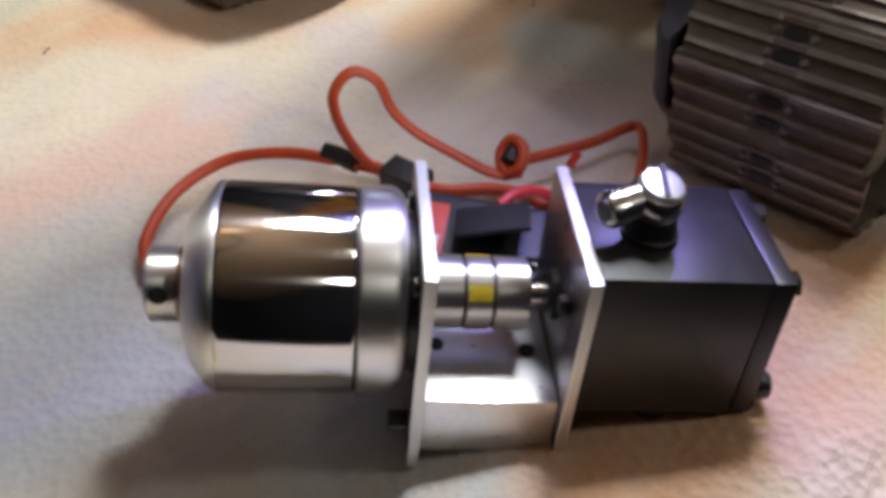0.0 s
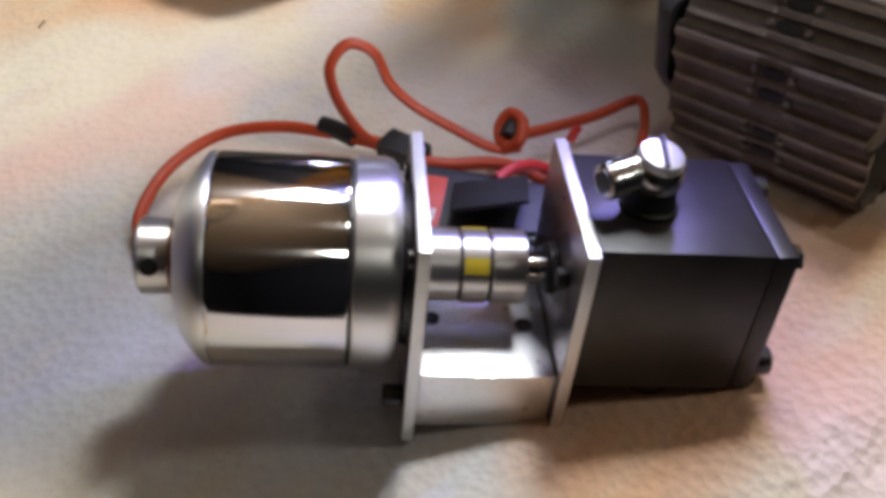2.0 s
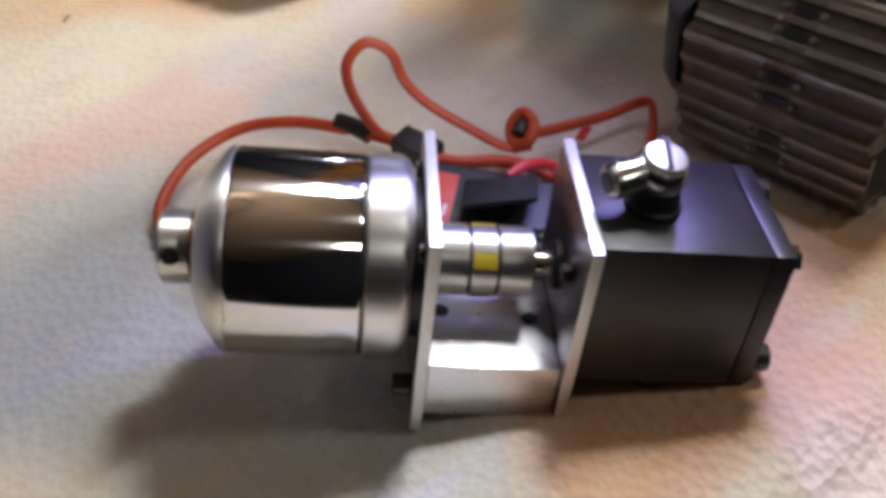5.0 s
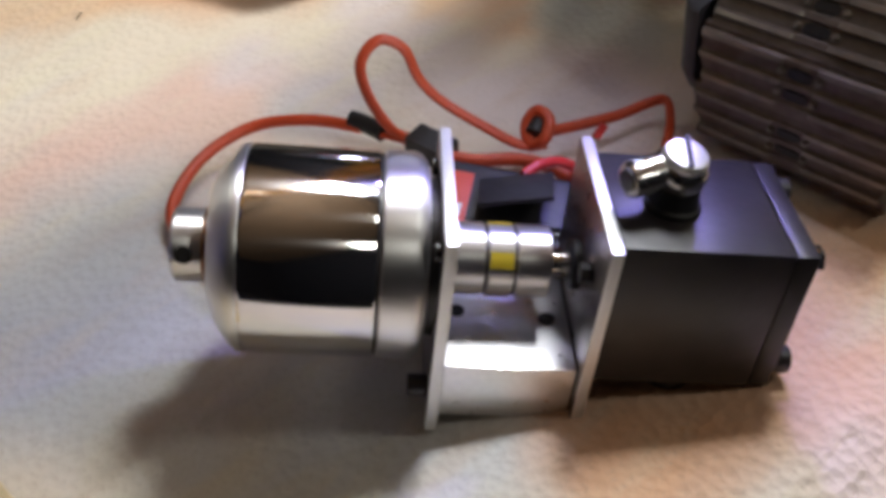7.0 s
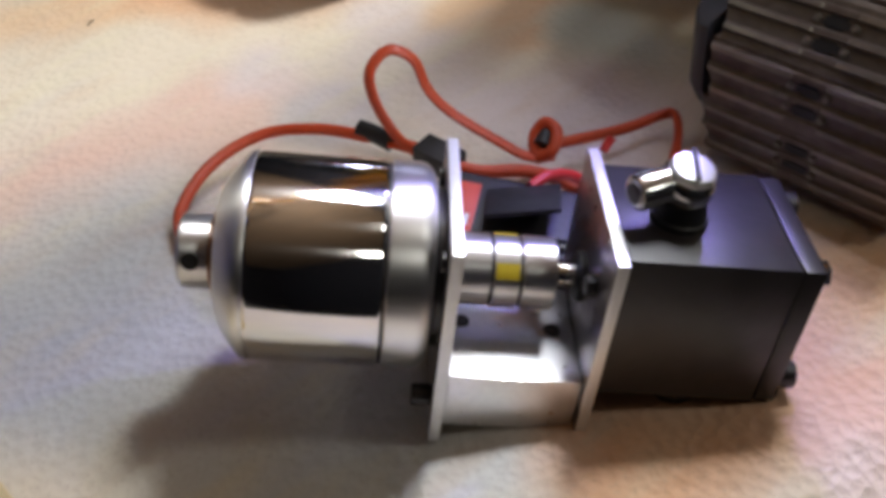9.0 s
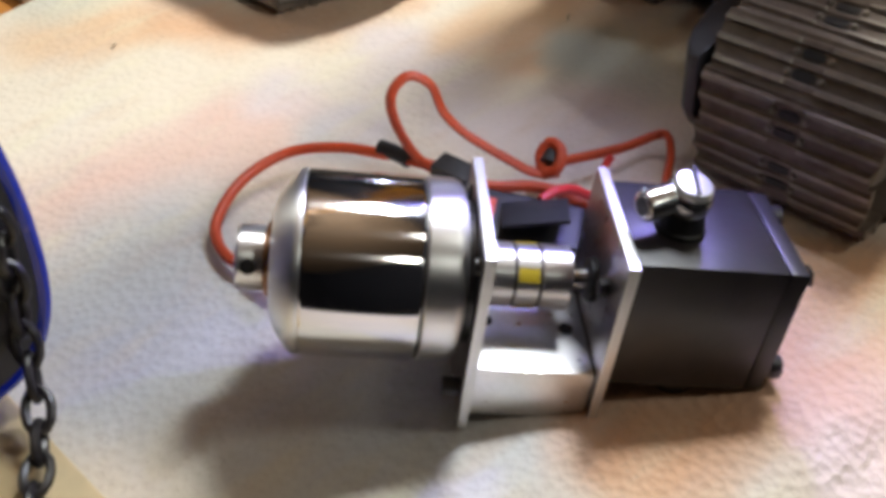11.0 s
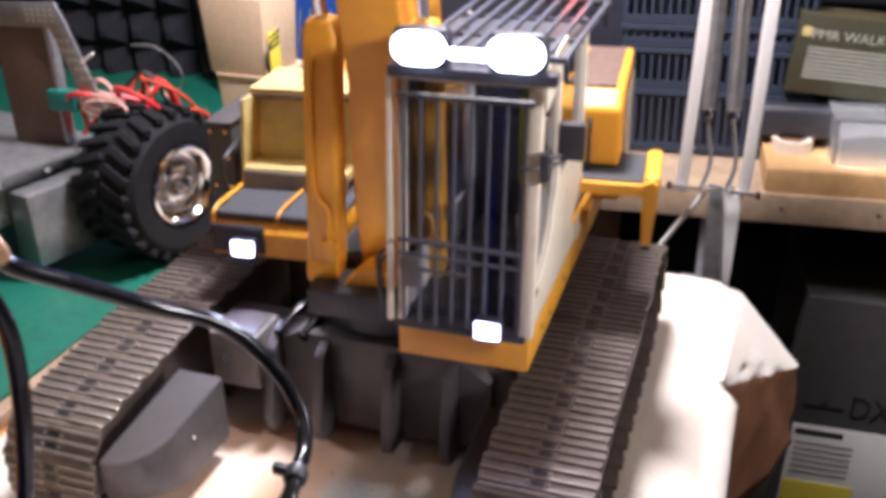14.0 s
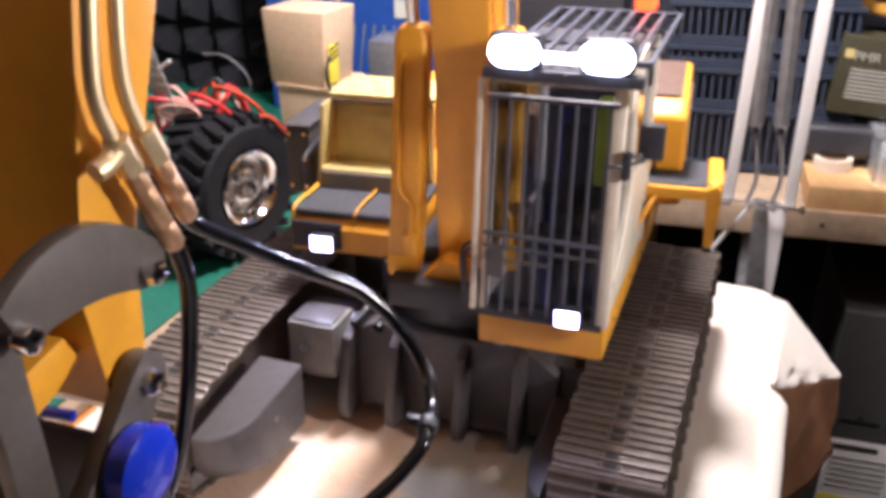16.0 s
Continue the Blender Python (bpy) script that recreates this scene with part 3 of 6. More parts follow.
    block = part("pump_block", box((0.0336, 0.0042, 0.0146), (0.0714, 0.0408, 0.0534), 0.0007), M_BLACK_STEEL, pump, "black oxide pump block")
    part("pump_cover", box((0.0717, 0.0044, 0.0148), (0.0766, 0.0406, 0.0532), 0.0007), M_BLACK_STEEL, pump, "black end cover")
    for y, z in ((0.0085, 0.0200), (0.0365, 0.0200), (0.0365, 0.0480)):
        s = part("cover_screw", cyl((0.0764, y, z), (0.0806, y, z), 0.0034, n=24, r=0.0005), M_BLACK_STEEL, block, "black socket head screw")
    part("cover_nut", cyl((0.0764, 0.0105, 0.0480), (0.0796, 0.0105, 0.0480), 0.0034, n=6, r=0.0003), M_CHROME, block, "bright nut")
    part("underside_fitting", cyl((0.055, 0.012, 0.006), (0.055, 0.012, 0.0150), 0.0055, n=20, r=0.0005), M_BLACK_STEEL, block)
    # the elbow fitting on top
    foot = Vector((0.0478, 0.0205, 0.0534))
    part("fitting_foot", lathe_in(B(), foot, (0, 0, 1), [(0, 0.0), (0, 0.0064), (0.0012, 0.0064), (0.0016, 0.0056), (0.0060, 0.0050), (0.0065, 0)], 32), M_RUBBER, pump, "black fitting foot")
    hub = foot + Vector((-0.0012, 0.0004, 0.0100))
    elbow = part("elbow", lathe_in(B(), hub - Vector((0, 0, 0.0046)), (0.10, -0.20, 1), [(0, 0.0), (0, 0.0042), (0.0008, 0.0052), (0.0022, 0.0060), (0.0042, 0.0063), (0.0060, 0.0060), (0.0070, 0.0054), (0.0074, 0.0050), (0.0074, 0)], 36), M_NICKEL, pump, "bright swivel elbow fitting")
    d = Vector((-0.86, -0.36, -0.12)).normalized()
    part("nipple", lathe_in(B(), hub, d, [(0.0, 0.0), (0.0, 0.0041), (0.0112, 0.0041), (0.0122, 0.0037), (0.0126, 0.0030), (0.0126, 0.0)], 28), M_NICKEL, elbow, "bright straight hose nipple")
    part("nipple_bore", cyl(hub + d * 0.0120, hub + d * 0.0128, 0.0024, n=18), M_RUBBER, elbow, "dark bore")
    axis = Vector((0.10, -0.20, 1)).normalized()
    head = hub - Vector((0, 0, 0.0046)) + axis * 0.0074
    part("screw_head", lathe_in(B(), head, axis, [(0, 0.0), (0, 0.0051), (0.0009, 0.0051), (0.0017, 0.0045), (0.0021, 0.0030), (0.0022, 0.0)], 36), M_ALU_WHITE, elbow, "bright slotted screw head")
    slot = box((-0.0048, -0.0005, -0.0002), (0.0048, 0.0005, 0.0004))
    slot.transform(Matrix.Translation(head + axis * 0.0024) @ axis.to_track_quat("Z", "Y").to_matrix().to_4x4() @ Matrix.Rotation(radians(60), 4, "Z"))
    part("slot", slot, M_BLACK_STEEL, elbow, "dark screw slot")
    return pump


make_pump()


# ---- the cables and the speed controller behind the pump ----
def make_cables():
    motor_lead = thing("motor_lead", "orange motor cable curving over the towel", "cable")
    part("lead", tube_in(B(), [(-0.048, 0.052, 0.010), (-0.060, 0.060, 0.006), (-0.0722, 0.0715, 0.005), (-0.0768, 0.086, 0.0062), (-0.0700, 0.1046, 0.0088), (-0.0548, 0.1160, 0.0108), (-0.036, 0.1146, 0.0120), (-0.020, 0.108, 0.012)], 0.0019, 12), M_ORANGE_CABLE, motor_lead)
    part("heat_shrink", tube_in(B(), [(-0.023, 0.111, 0.0135), (-0.018, 0.108, 0.013), (-0.013, 0.104, 0.012)], 0.0029, 12), M_RUBBER, motor_lead, "black heat-shrink sleeve")
    for dy, r in ((0.002, 0.0011), (-0.0015, 0.001)):
        part("wire", tube_in(B(), [(-0.014, 0.105 + dy, 0.012), (-0.009, 0.102 + dy, 0.012), (-0.003, 0.098 + dy, 0.012)], r, 8), M_ORANGE_CABLE, motor_lead)
    part("plug", box((-0.006, -0.0042, -0.0035), (0.008, 0.0042, 0.0035), 0.0006), M_RUBBER, motor_lead, "black plastic plug", m=pose(0.001, 0.094, 0.013, 0, 6, -38))
    servo = thing("servo_lead", "orange servo cable standing up in a loop", "cable")
    part("lead", tube_in(B(), [(-0.004, 0.098, 0.011), (-0.011, 0.103, 0.015), (-0.0165, 0.108, 0.025), (-0.0170, 0.112, 0.0330), (-0.0110, 0.116, 0.0372), (-0.0040, 0.1155, 0.0335), (-0.0005, 0.112, 0.0250), (0.0060, 0.1075, 0.0190), (0.018, 0.101, 0.0130), (0.028, 0.096, 0.0090), (0.036, 0.095, 0.009)], 0.0021, 12, 8, 0.62), M_ORANGE_CABLE, servo)
    part("lead_end", tube_in(B(), [(0.034, 0.098, 0.011), (0.046, 0.103, 0.009), (0.060, 0.108, 0.008), (0.071, 0.112, 0.009), (0.0745, 0.109, 0.010), (0.0735, 0.100, 0.008), (0.070, 0.090, 0.006), (0.067, 0.078, 0.004)], 0.0019, 12, 8, 0.7), M_ORANGE_CABLE, servo)
    tie = part("coil", tube_in(B(), [(0.0305, 0.0955, 0.0085), (0.0350, 0.0940, 0.0115), (0.0370, 0.0985, 0.0150), (0.0340, 0.1025, 0.0160), (0.0305, 0.1010, 0.0125), (0.0310, 0.0960, 0.0095), (0.0350, 0.0950, 0.0100)], 0.0019, 12), M_ORANGE_CABLE, servo, "orange cable wound into a knot")
    part("ferrite", cyl((0.0320, 0.0965, 0.0120), (0.0350, 0.1020, 0.0135), 0.0026, n=18, r=0.0006), M_RUBBER, tie, "black ferrite core")
    supply = thing("supply_lead", "orange and red supply wires beside the pump", "cable")
    part("lead", tube_in(B(), [(0.004, 0.091, 0.012), (0.014, 0.089, 0.010), (0.026, 0.089, 0.009), (0.036, 0.085, 0.008), (0.043, 0.078, 0.006)], 0.0020, 12), M_ORANGE_CABLE, supply)
    part("red_wire", tube_in(B(), [(0.027, 0.070, 0.018), (0.032, 0.074, 0.018), (0.038, 0.078, 0.015), (0.044, 0.080, 0.010)], 0.0016, 12), M_RED_CABLE, supply, "red silicone wire")
    part("red_wire", tube_in(B(), [(0.0505, 0.0955, 0.0090), (0.0520, 0.0970, 0.0105), (0.0535, 0.0980, 0.0120)], 0.0014, 10), M_RED_CABLE, supply, "red wire end")
    esc = thing("speed_controller", "small speed controller in dark shrink sleeve with red label", "electronics", pose(0.014, 0.062, 0.013, 8, 10, -12))
    part("body", box((-0.013, -0.012, -0.011), (0.025, 0.015, 0.004), 0.003, 3), M_RUBBER, esc)
    part("label", box((-0.0125, -0.0085, 0.0042), (-0.003, 0.0095, 0.0048), 0.0002), material("red_label", (0.55, 0.06, 0.02), 0.5, grain=0.2), esc, "red printed label")
    for k in range(4):
        part("print_bar", box((-0.0115 + 0.002 * k, -0.006, 0.0049), (-0.0105 + 0.002 * k, -0.002, 0.0051)), M_PRINT, esc)
    part("capacitor", cyl((0.016, -0.006, 0.0), (0.026, -0.006, 0.001), 0.0042, n=20, r=0.0006), M_BLACK_GLOSS, esc, "black capacitor")
    part("flap", box((-0.002, -0.012, 0.003), (0.018, 0.004, 0.0045), 0.0006), M_RUBBER, esc, "folded black sleeve end", m=pose(0.002, 0.004, 0.002, -24, -12, 10))
    # short lint hairs on the cloth
    for x, y, n in ((0.0542, 0.2122, 1), (-0.1439, 0.2192, 2)):
        solid("lint", tube_in(B(), [(x, y, 0.0005), (x + 0.001 * n, y + 0.002, 0.0020), (x + 0.0015, y + 0.004, 0.0008)], 0.00025, 6), M_DARK, "dark lint hair lying on the towel", "lint")


make_cables()


# ---- the model excavator ----
def hull(pts):
    pts = sorted(set((round(x, 6), round(y, 6)) for x, y in pts))

    def half(ps):
        out = []
        for p in ps:
            while len(out) > 1 and (out[-1][0] - out[-2][0]) * (p[1] - out[-2][1]) - (out[-1][1] - out[-2][1]) * (p[0] - out[-2][0]) <= 0:
                out.pop()
            out.append(p)
        return out[:-1]
    return half(pts) + half(pts[::-1])


def loop_outline(circles, n=72):
    return hull([(x + r * math.cos(k * math.tau / n), z + r * math.sin(k * math.tau / n)) for x, z, r in circles for k in range(n)])


WHEELS = ((-0.014, 0.034, 0.029), (-0.0295, 0.0155, 0.0140), (0.068, 0.0580, 0.015), (0.225, 0.043, 0.030), (0.195, 0.033, 0.029))
SHOE = 0.01866


def shoe_mesh():
    """One shoe: a plate with three grousers that stand lower across the middle, where the links show through."""
    bm = B()
    w, l = 0.0296, SHOE * 0.500
    stations = ((-w, 0.7), (-w + 0.0008, 1.0), (-0.0058, 1.0), (-0.0052, 0.6), (-0.0028, 0.5), (0.0022, 0.5), (0.0044, 0.6), (0.0050, 1.0), (w - 0.0008, 1.0), (w, 0.7))
    rows = []
    for x, h in stations:
        sect = [(-l, -0.0024), (-l, 0.0)]
        for y in (-0.0067, -0.0005, 0.0057):
            sect += [(y - 0.0013, 0.0), (y - 0.0006, 0.0013 * h), (y + 0.0008, 0.0014 * h), (y + 0.0012, 0.0)]
        sect += [(l, 0.0), (l, -0.0024)]
        # the ends taper, so that neighbouring shoes stand apart
        cut = 0.0016 if abs(x) > w - 0.001 else 0.0
        rows.append([bm.verts.new((x - math.copysign(cut if y > 0.004 else 0.0, x), y, z)) for y, z in sect])
    for i, (q, r) in enumerate(zip(rows, rows[1:])):
        for k in range(len(q)):
            f = bm.faces.new((q[k], q[(k + 1) % len(q)], r[(k + 1) % len(q)], r[k]))
            grouser = k in (3, 7, 11) and i not in (3, 4, 5)
            f.material_index = 2 if (i == 4 and k in (5, 9)) else 1 if grouser else 0
    bm.faces.new(rows[0][::-1])
    bm.faces.new(rows[-1])
    # dark slots in the middle, with the link pins beside them
    old = set(bm.faces)
    for y, w2, h2 in ((0.0026, 0.0036, 0.0012), (-0.0036, 0.0034, 0.0011)):
        box_in(bm, (-0.0004 - w2, y - h2, -0.001), (-0.0004 + w2, y + h2, 0.00035))
    for f in set(bm.faces) - old:
        f.material_index = 2
    old = set(bm.faces)
    for x in (-0.0057, 0.0049):
        for y in (0.0026, -0.0036):
            cyl_in(bm, (x, y, 0.0), (x, y, 0.0014), 0.0011, 0.0008, 8)
    for f in set(bm.faces) - old:
        f.material_index = 1
    me = finish(bm, "track_shoe", M_TRACK, 30)
    me.materials.append(M_TRACK_WORN)
    me.materials.append(M_RUBBER)
    return me


def make_track(name, parent, centre, shift, side, mesh):
    """centre: the track's middle across; shift: along; side: +1 where the outer face looks to +x."""
    track = part(name, prism_in(B(), [(y + shift, z) for y, z in loop_outline([(y, z, r - 0.0085) for y, z, r in WHEELS], 40)], "x", centre - 0.0165, centre + 0.0165), M_TRACK, parent, "worn brown-grey steel crawler track")
    out = [Vector((0, y + shift, z)) for y, z in loop_outline(WHEELS)]
    lengths = [(out[(k + 1) % len(out)] - out[k]).length for k in range(len(out))]
    total = sum(lengths)
    count = round(total / SHOE)
    seg, done = 0, 0.0
    for i in range(count):
        s = total * i / count
        while done + lengths[seg] < s:
            done += lengths[seg]
            seg += 1
        a, b = out[seg], out[(seg + 1) % len(out)]
        p = a + (b - a) * ((s - done) / lengths[seg])
        h = SHOE * 0.45

        def walk_to(d):
            t, j, acc = (s + d) % total, 0, 0.0
            while acc + lengths[j] < t:
                acc += lengths[j]
                j += 1
            return out[j] + (out[(j + 1) % len(out)] - out[j]) * ((t - acc) / lengths[j])
        d = (walk_to(h) - walk_to(-h)).normalized()
        n = d.cross(Vector((1, 0, 0)))
        mid = (walk_to(h) + walk_to(-h)) * 0.5
        if n.dot(mid - Vector((0, 0.10 + shift, 0.036))) < 0:
            n = -n
        x = d.cross(n)
        m = Matrix(((x.x, d.x, n.x, centre), (x.y, d.y, n.y, mid.y), (x.z, d.z, n.z, mid.z), (0, 0, 0, 1)))
        piece("track_shoe", mesh, track, m)
    # the side frame with its rollers and openings
    face = centre + side * 0.0215
    inner = loop_outline([(y + shift, z, max(0.004, r - 0.0125)) for y, z, r in WHEELS], 40)
    frame_part = part("side_frame", bevel(prism_in(B(), [(y, z) for y, z in inner], "x", *sorted((centre, face))), 0.0006), M_GREY_LIGHT, track, "grey painted track side frame")
    for y, z, r in ((-0.0175, 0.0255, 0.0150), (0.225, 0.043, 0.0150)):
        part("wheel_hub", lathe_in(B(), (face, y + shift, z), (side, 0, 0), [(-0.002, 0), (-0.002, r), (0.0012, r), (0.0016, r - 0.001), (0.0016, r * 0.55), (0.0026, r * 0.5), (0.0026, 0)], 28), M_GREY_LIGHT, track)
    part("frame_lug", box((min(face, face + side * 0.006), 0.001 + shift, 0.030), (max(face, face + side * 0.006), 0.007 + shift, 0.040), 0.0008), M_DARK, track, "dark tensioner lug")
    for y, z, r, l in ((0.041, 0.031, 0.0036, 0.0), (0.078, 0.035, 0.0085, 0.011), (0.128, 0.036, 0.0085, 0.008), (0.170, 0.044, 0.0080, 0.003), (0.196, 0.046, 0.0075, 0.003)):
        pts = [(y + shift + e * l + r * math.cos(a), z + r * math.sin(a)) for e, a0 in ((1, -90), (-1, 90)) for a in [radians(a0 + 20 * k) for k in range(10)]]
        part("opening", prism_in(B(), pts, "x", *sorted((face - side * 0.001, face + side * 0.0005))), M_RUBBER, track, "dark opening in the side frame")
    for k in range(7):
        y = 0.02 + 0.029 * k + shift
        part("roller", cyl((centre - 0.018, y, 0.0145), (centre + 0.018, y, 0.0145), 0.0095, n=20, r=0.0006), M_GREY, track)
    return track


def bar(bm, p0, p1, r, n=8):
    return cyl_in(bm, p0, p1, r, n=n)


def make_excavator():
    exc = thing("model_excavator", "yellow scale-model crawler excavator with lit lamps and guarded cab", "excavator model", LOW)
    shoe = shoe_mesh()
    make_track("crawler_track", exc, 0.0792, 0.0, 1, shoe)
    make_track("crawler_track", exc, -0.1795, -0.022, -1, shoe)
    # the drive covers inside the tracks
    def cover(x_in, x_out, shift):
        """A housing whose nose curves round towards its track; rings from the bottom up, drawn in at the rounded edges."""
        d = x_out - x_in
        plan = [(x_in, 0.017)] + [(x_in + d * 0.86 * (1 - math.cos(a)), -0.030 - 0.031 * math.sin(a)) for a in [radians(9 * k) for k in range(11)]] + [(x_out, -0.061), (x_out, 0.017)]
        bm, rings = B(), []
        for z, cut, fall in ((0.0140, 0.012, 0.0), (0.0190, 0.004, 0.0), (0.0260, 0.0, 0.0), (0.0545, 0.0, 0.14), (0.0556, 0.0012, 0.14)):
            rings.append([bm.verts.new((x + (cut * 0.8 * (1 if d > 0 else -1) if x == x_in and fall else 0.0), y + shift + cut * max(0.0, min(1.0, -y / 0.05)), z - fall * max(0.0, -y))) for x, y in plan])
        for q, w in zip(rings, rings[1:]):
            for k in range(len(q)):
                bm.faces.new((q[k], q[(k + 1) % len(q)], w[(k + 1) % len(q)], w[k]))
        bm.faces.new(rings[0][::-1])
        bm.faces.new(rings[-1])
        bmesh.ops.recalc_face_normals(bm, faces=bm.faces)
        return bm
    part("drive_cover", cover(-0.1190, -0.1475, 0.0), M_GREY, exc, "grey rounded track drive cover")
    part("cover_screw", cyl((-0.1192, -0.018, 0.038), (-0.1180, -0.018, 0.038), 0.0014, n=12), M_CHROME, exc)
    # darker than its twin: the shade beside the right track is painted in
    part("drive_cover", cover(0.0360, 0.0482, 0.018), M_DARK, exc, "grey rounded track drive cover")
    # the car body between the tracks
    car = part("car_body", bevel(prism_in(B(), [(-0.108, 0.012), (-0.108, 0.060), (-0.086, 0.073), (0.012, 0.073), (0.034, 0.058), (0.034, 0.016), (0.010, 0.010)], "y", 0.052, 0.190), 0.0015), M_GREY, exc, "dark grey car body")
    for x in (-0.100, -0.068, -0.024, 0.012):
        part("rib", bevel(prism_in(B(), [(0.050, 0.008), (0.034, 0.010), (0.032, 0.022), (0.042, 0.064), (0.060, 0.074), (0.060, 0.010)], "x", x - 0.0032, x + 0.0032), 0.0008), M_GREY, car, "upright stiffening rib")
    for x0, x1 in ((-0.150, -0.100), (0.020, 0.050)):
        for y in (0.060, 0.160):
            part("cross_arm", box((x0, y, 0.028), (x1, y + 0.034, 0.062), 0.003), M_GREY, car)
    brk = part("bracket", box((-0.140, 0.040, 0.034), (-0.108, 0.070, 0.0705), 0.0015), M_GREY_LIGHT, exc, "grey bracket with a bright worn top")
    part("bracket_top", box((-0.138, 0.042, 0.0708), (-0.110, 0.066, 0.0722), 0.0004), M_GREY, brk, "worn metal top plate")
    part("bolt", cyl((-0.1285, 0.0380, 0.054), (-0.1285, 0.0402, 0.054), 0.0035, n=6), M_CHROME, brk)
    for x in (-0.092, -0.076):
        part("pipe", tube_in(B(), [(x - 0.006, 0.050, 0.070), (x, 0.075, 0.0775), (x + 0.012, 0.110, 0.0800), (x + 0.020, 0.150, 0.0800)], 0.0032, 12), M_BLACK_GLOSS, exc, "shiny black pipe")
    part("slew_ring", cyl((-0.043, 0.115, 0.072), (-0.043, 0.115, 0.103), 0.058, n=48, r=0.002), M_DARK, exc, "dark slewing ring")

    # ---- upper structure ----
    S = SLEW
    deck = part("deck", box((0.0, 0.0015, 0.1045), (0.067, 0.245, 0.1230), 0.0012), M_YELLOW, exc, "yellow deck frame under the cab", m=Matrix.Rotation(radians(0.8), 4, "Z"))
    part("deck", box((-0.060, 0.030, 0.1035), (0.0, 0.245, 0.1190), 0.0012), M_DARK, exc, "dark centre frame", m=S)
    part("deck", bevel(prism_in(B(), [(0.094, 0.1020), (0.094, 0.1180), (0.100, 0.1240), (0.26, 0.1240), (0.26, 0.1020)], "x", -0.147, -0.066), 0.001), M_YELLOW, exc, "yellow deck frame with a rounded nose", m=S)
    for k, y in enumerate((0.030, 0.048, 0.085, 0.125)):
        part("deck_screw", cyl((0.0655, y, 0.1150 - 0.002 * (k % 2)), (0.0682, y, 0.1150 - 0.002 * (k % 2)), 0.0013, n=10), M_CHROME, deck, m=Matrix.Rotation(radians(0.8), 4, "Z"))
    step = part("side_step", box((-0.1455, 0.098, 0.1242), (-0.066, 0.165, 0.1292), 0.0022, 3), M_STEP, exc, "dark anti-slip step", m=S)
    for x, r in ((-0.1465, 0.0013), (-0.104, 0.0008)):
        part("step_trim", tube_in(B(), [(x, 0.097, 0.114), (x, 0.0965, 0.123), (x + 0.001, 0.101, 0.1305), (x + 0.002, 0.130, 0.1310), (x + 0.002, 0.139, 0.1310)], r, 8), M_YELLOW, step, "yellow trim strip", m=S)
    part("nose_panel", box((-0.146, 0.0925, 0.1045), (-0.112, 0.0952, 0.1225), 0.0006), M_DARK, exc, m=S)
    lamp = part("deck_lamp", box((-0.1310, 0.0860, 0.1055), (-0.1150, 0.0922, 0.1165), 0.0015), M_DARK, exc, "work lamp on the deck, lit", m=S)
    part("lamp_lens", box((-0.1300, 0.0846, 0.1062), (-0.1160, 0.0858, 0.1158), 0.003, 3), M_LED_SMALL, lamp, "lit white lens", m=S)

    # tool locker with its lid raised
    locker = part("locker", bevel(prism_in(B(), [(0.158, 0.1425), (0.166, 0.1868), (0.170, 0.1868), (0.170, 0.1245), (0.164, 0.1245)], "x", -0.1385, -0.070), 0.0006), M_LEMON, exc, "pale yellow locker panel", m=S)
    part("locker_floor", box((-0.1435, 0.140, 0.1360), (-0.072, 0.1655, 0.1425), 0.001), M_LEMON, locker, m=S)
    part("locker_front", box((-0.1430, 0.1385, 0.1245), (-0.072, 0.1405, 0.1405), 0.0008), M_GREY_LIGHT, locker, "grey locker front", m=S)
    part("locker_lid", box((-0.1410, 0.1560, 0.1876), (-0.066, 0.2060, 0.1912), 0.0008), M_LEMON, exc, "pale yellow lid with scuffed paint", m=S)
    part("lid_edge", box((-0.1405, 0.1545, 0.1850), (-0.067, 0.1575, 0.1874), 0.0005), M_RUST, exc, "dark brown lid edge", m=S)
    for x, y, w in ((-0.112, 0.168, 0.008), (-0.098, 0.176, 0.005), (-0.120, 0.186, 0.006), (-0.046, 0.150, 0.006)):
        part("scuff", box((x, y, 0.1912), (x + w, y + 0.002, 0.1916)), M_RUST, exc, "dark scuff mark", m=S)
    part("locker_side", bevel(prism_in(B(), [(-0.1465, 0.1245), (-0.1440, 0.1245), (-0.1385, 0.1872), (-0.1405, 0.1872)], "y", 0.1400, 0.2050), 0.0004), M_LEMON, locker, m=S)
    part("hand_rail", tube_in(B(), [(-0.152, 0.130, 0.130), (-0.153, 0.131, 0.146), (-0.152, 0.137, 0.152), (-0.151, 0.165, 0.157), (-0.151, 0.205, 0.160), (-0.150, 0.215, 0.154), (-0.150, 0.216, 0.130)], 0.0012, 8), M_DARK, exc, "dark hand rail", m=S)
    tool_box = part("side_box", box((-0.1720, 0.150, 0.1180), (-0.1545, 0.214, 0.1660), 0.0015), M_GREY, exc, "dark grey side box with bright bolts", m=S)
    part("box_lid", box((-0.1730, 0.149, 0.1664), (-0.1535, 0.215, 0.1684), 0.0006), M_GREY, tool_box, m=S)
    for x, z in ((-0.1690, 0.1620), (-0.1580, 0.1620), (-0.1580, 0.1440), (-0.1580, 0.1240), (-0.1690, 0.1240)):
        part("box_bolt", cyl((x, 0.1488, z), (x, 0.1502, z), 0.0013, n=8), M_CHROME, tool_box, m=S)
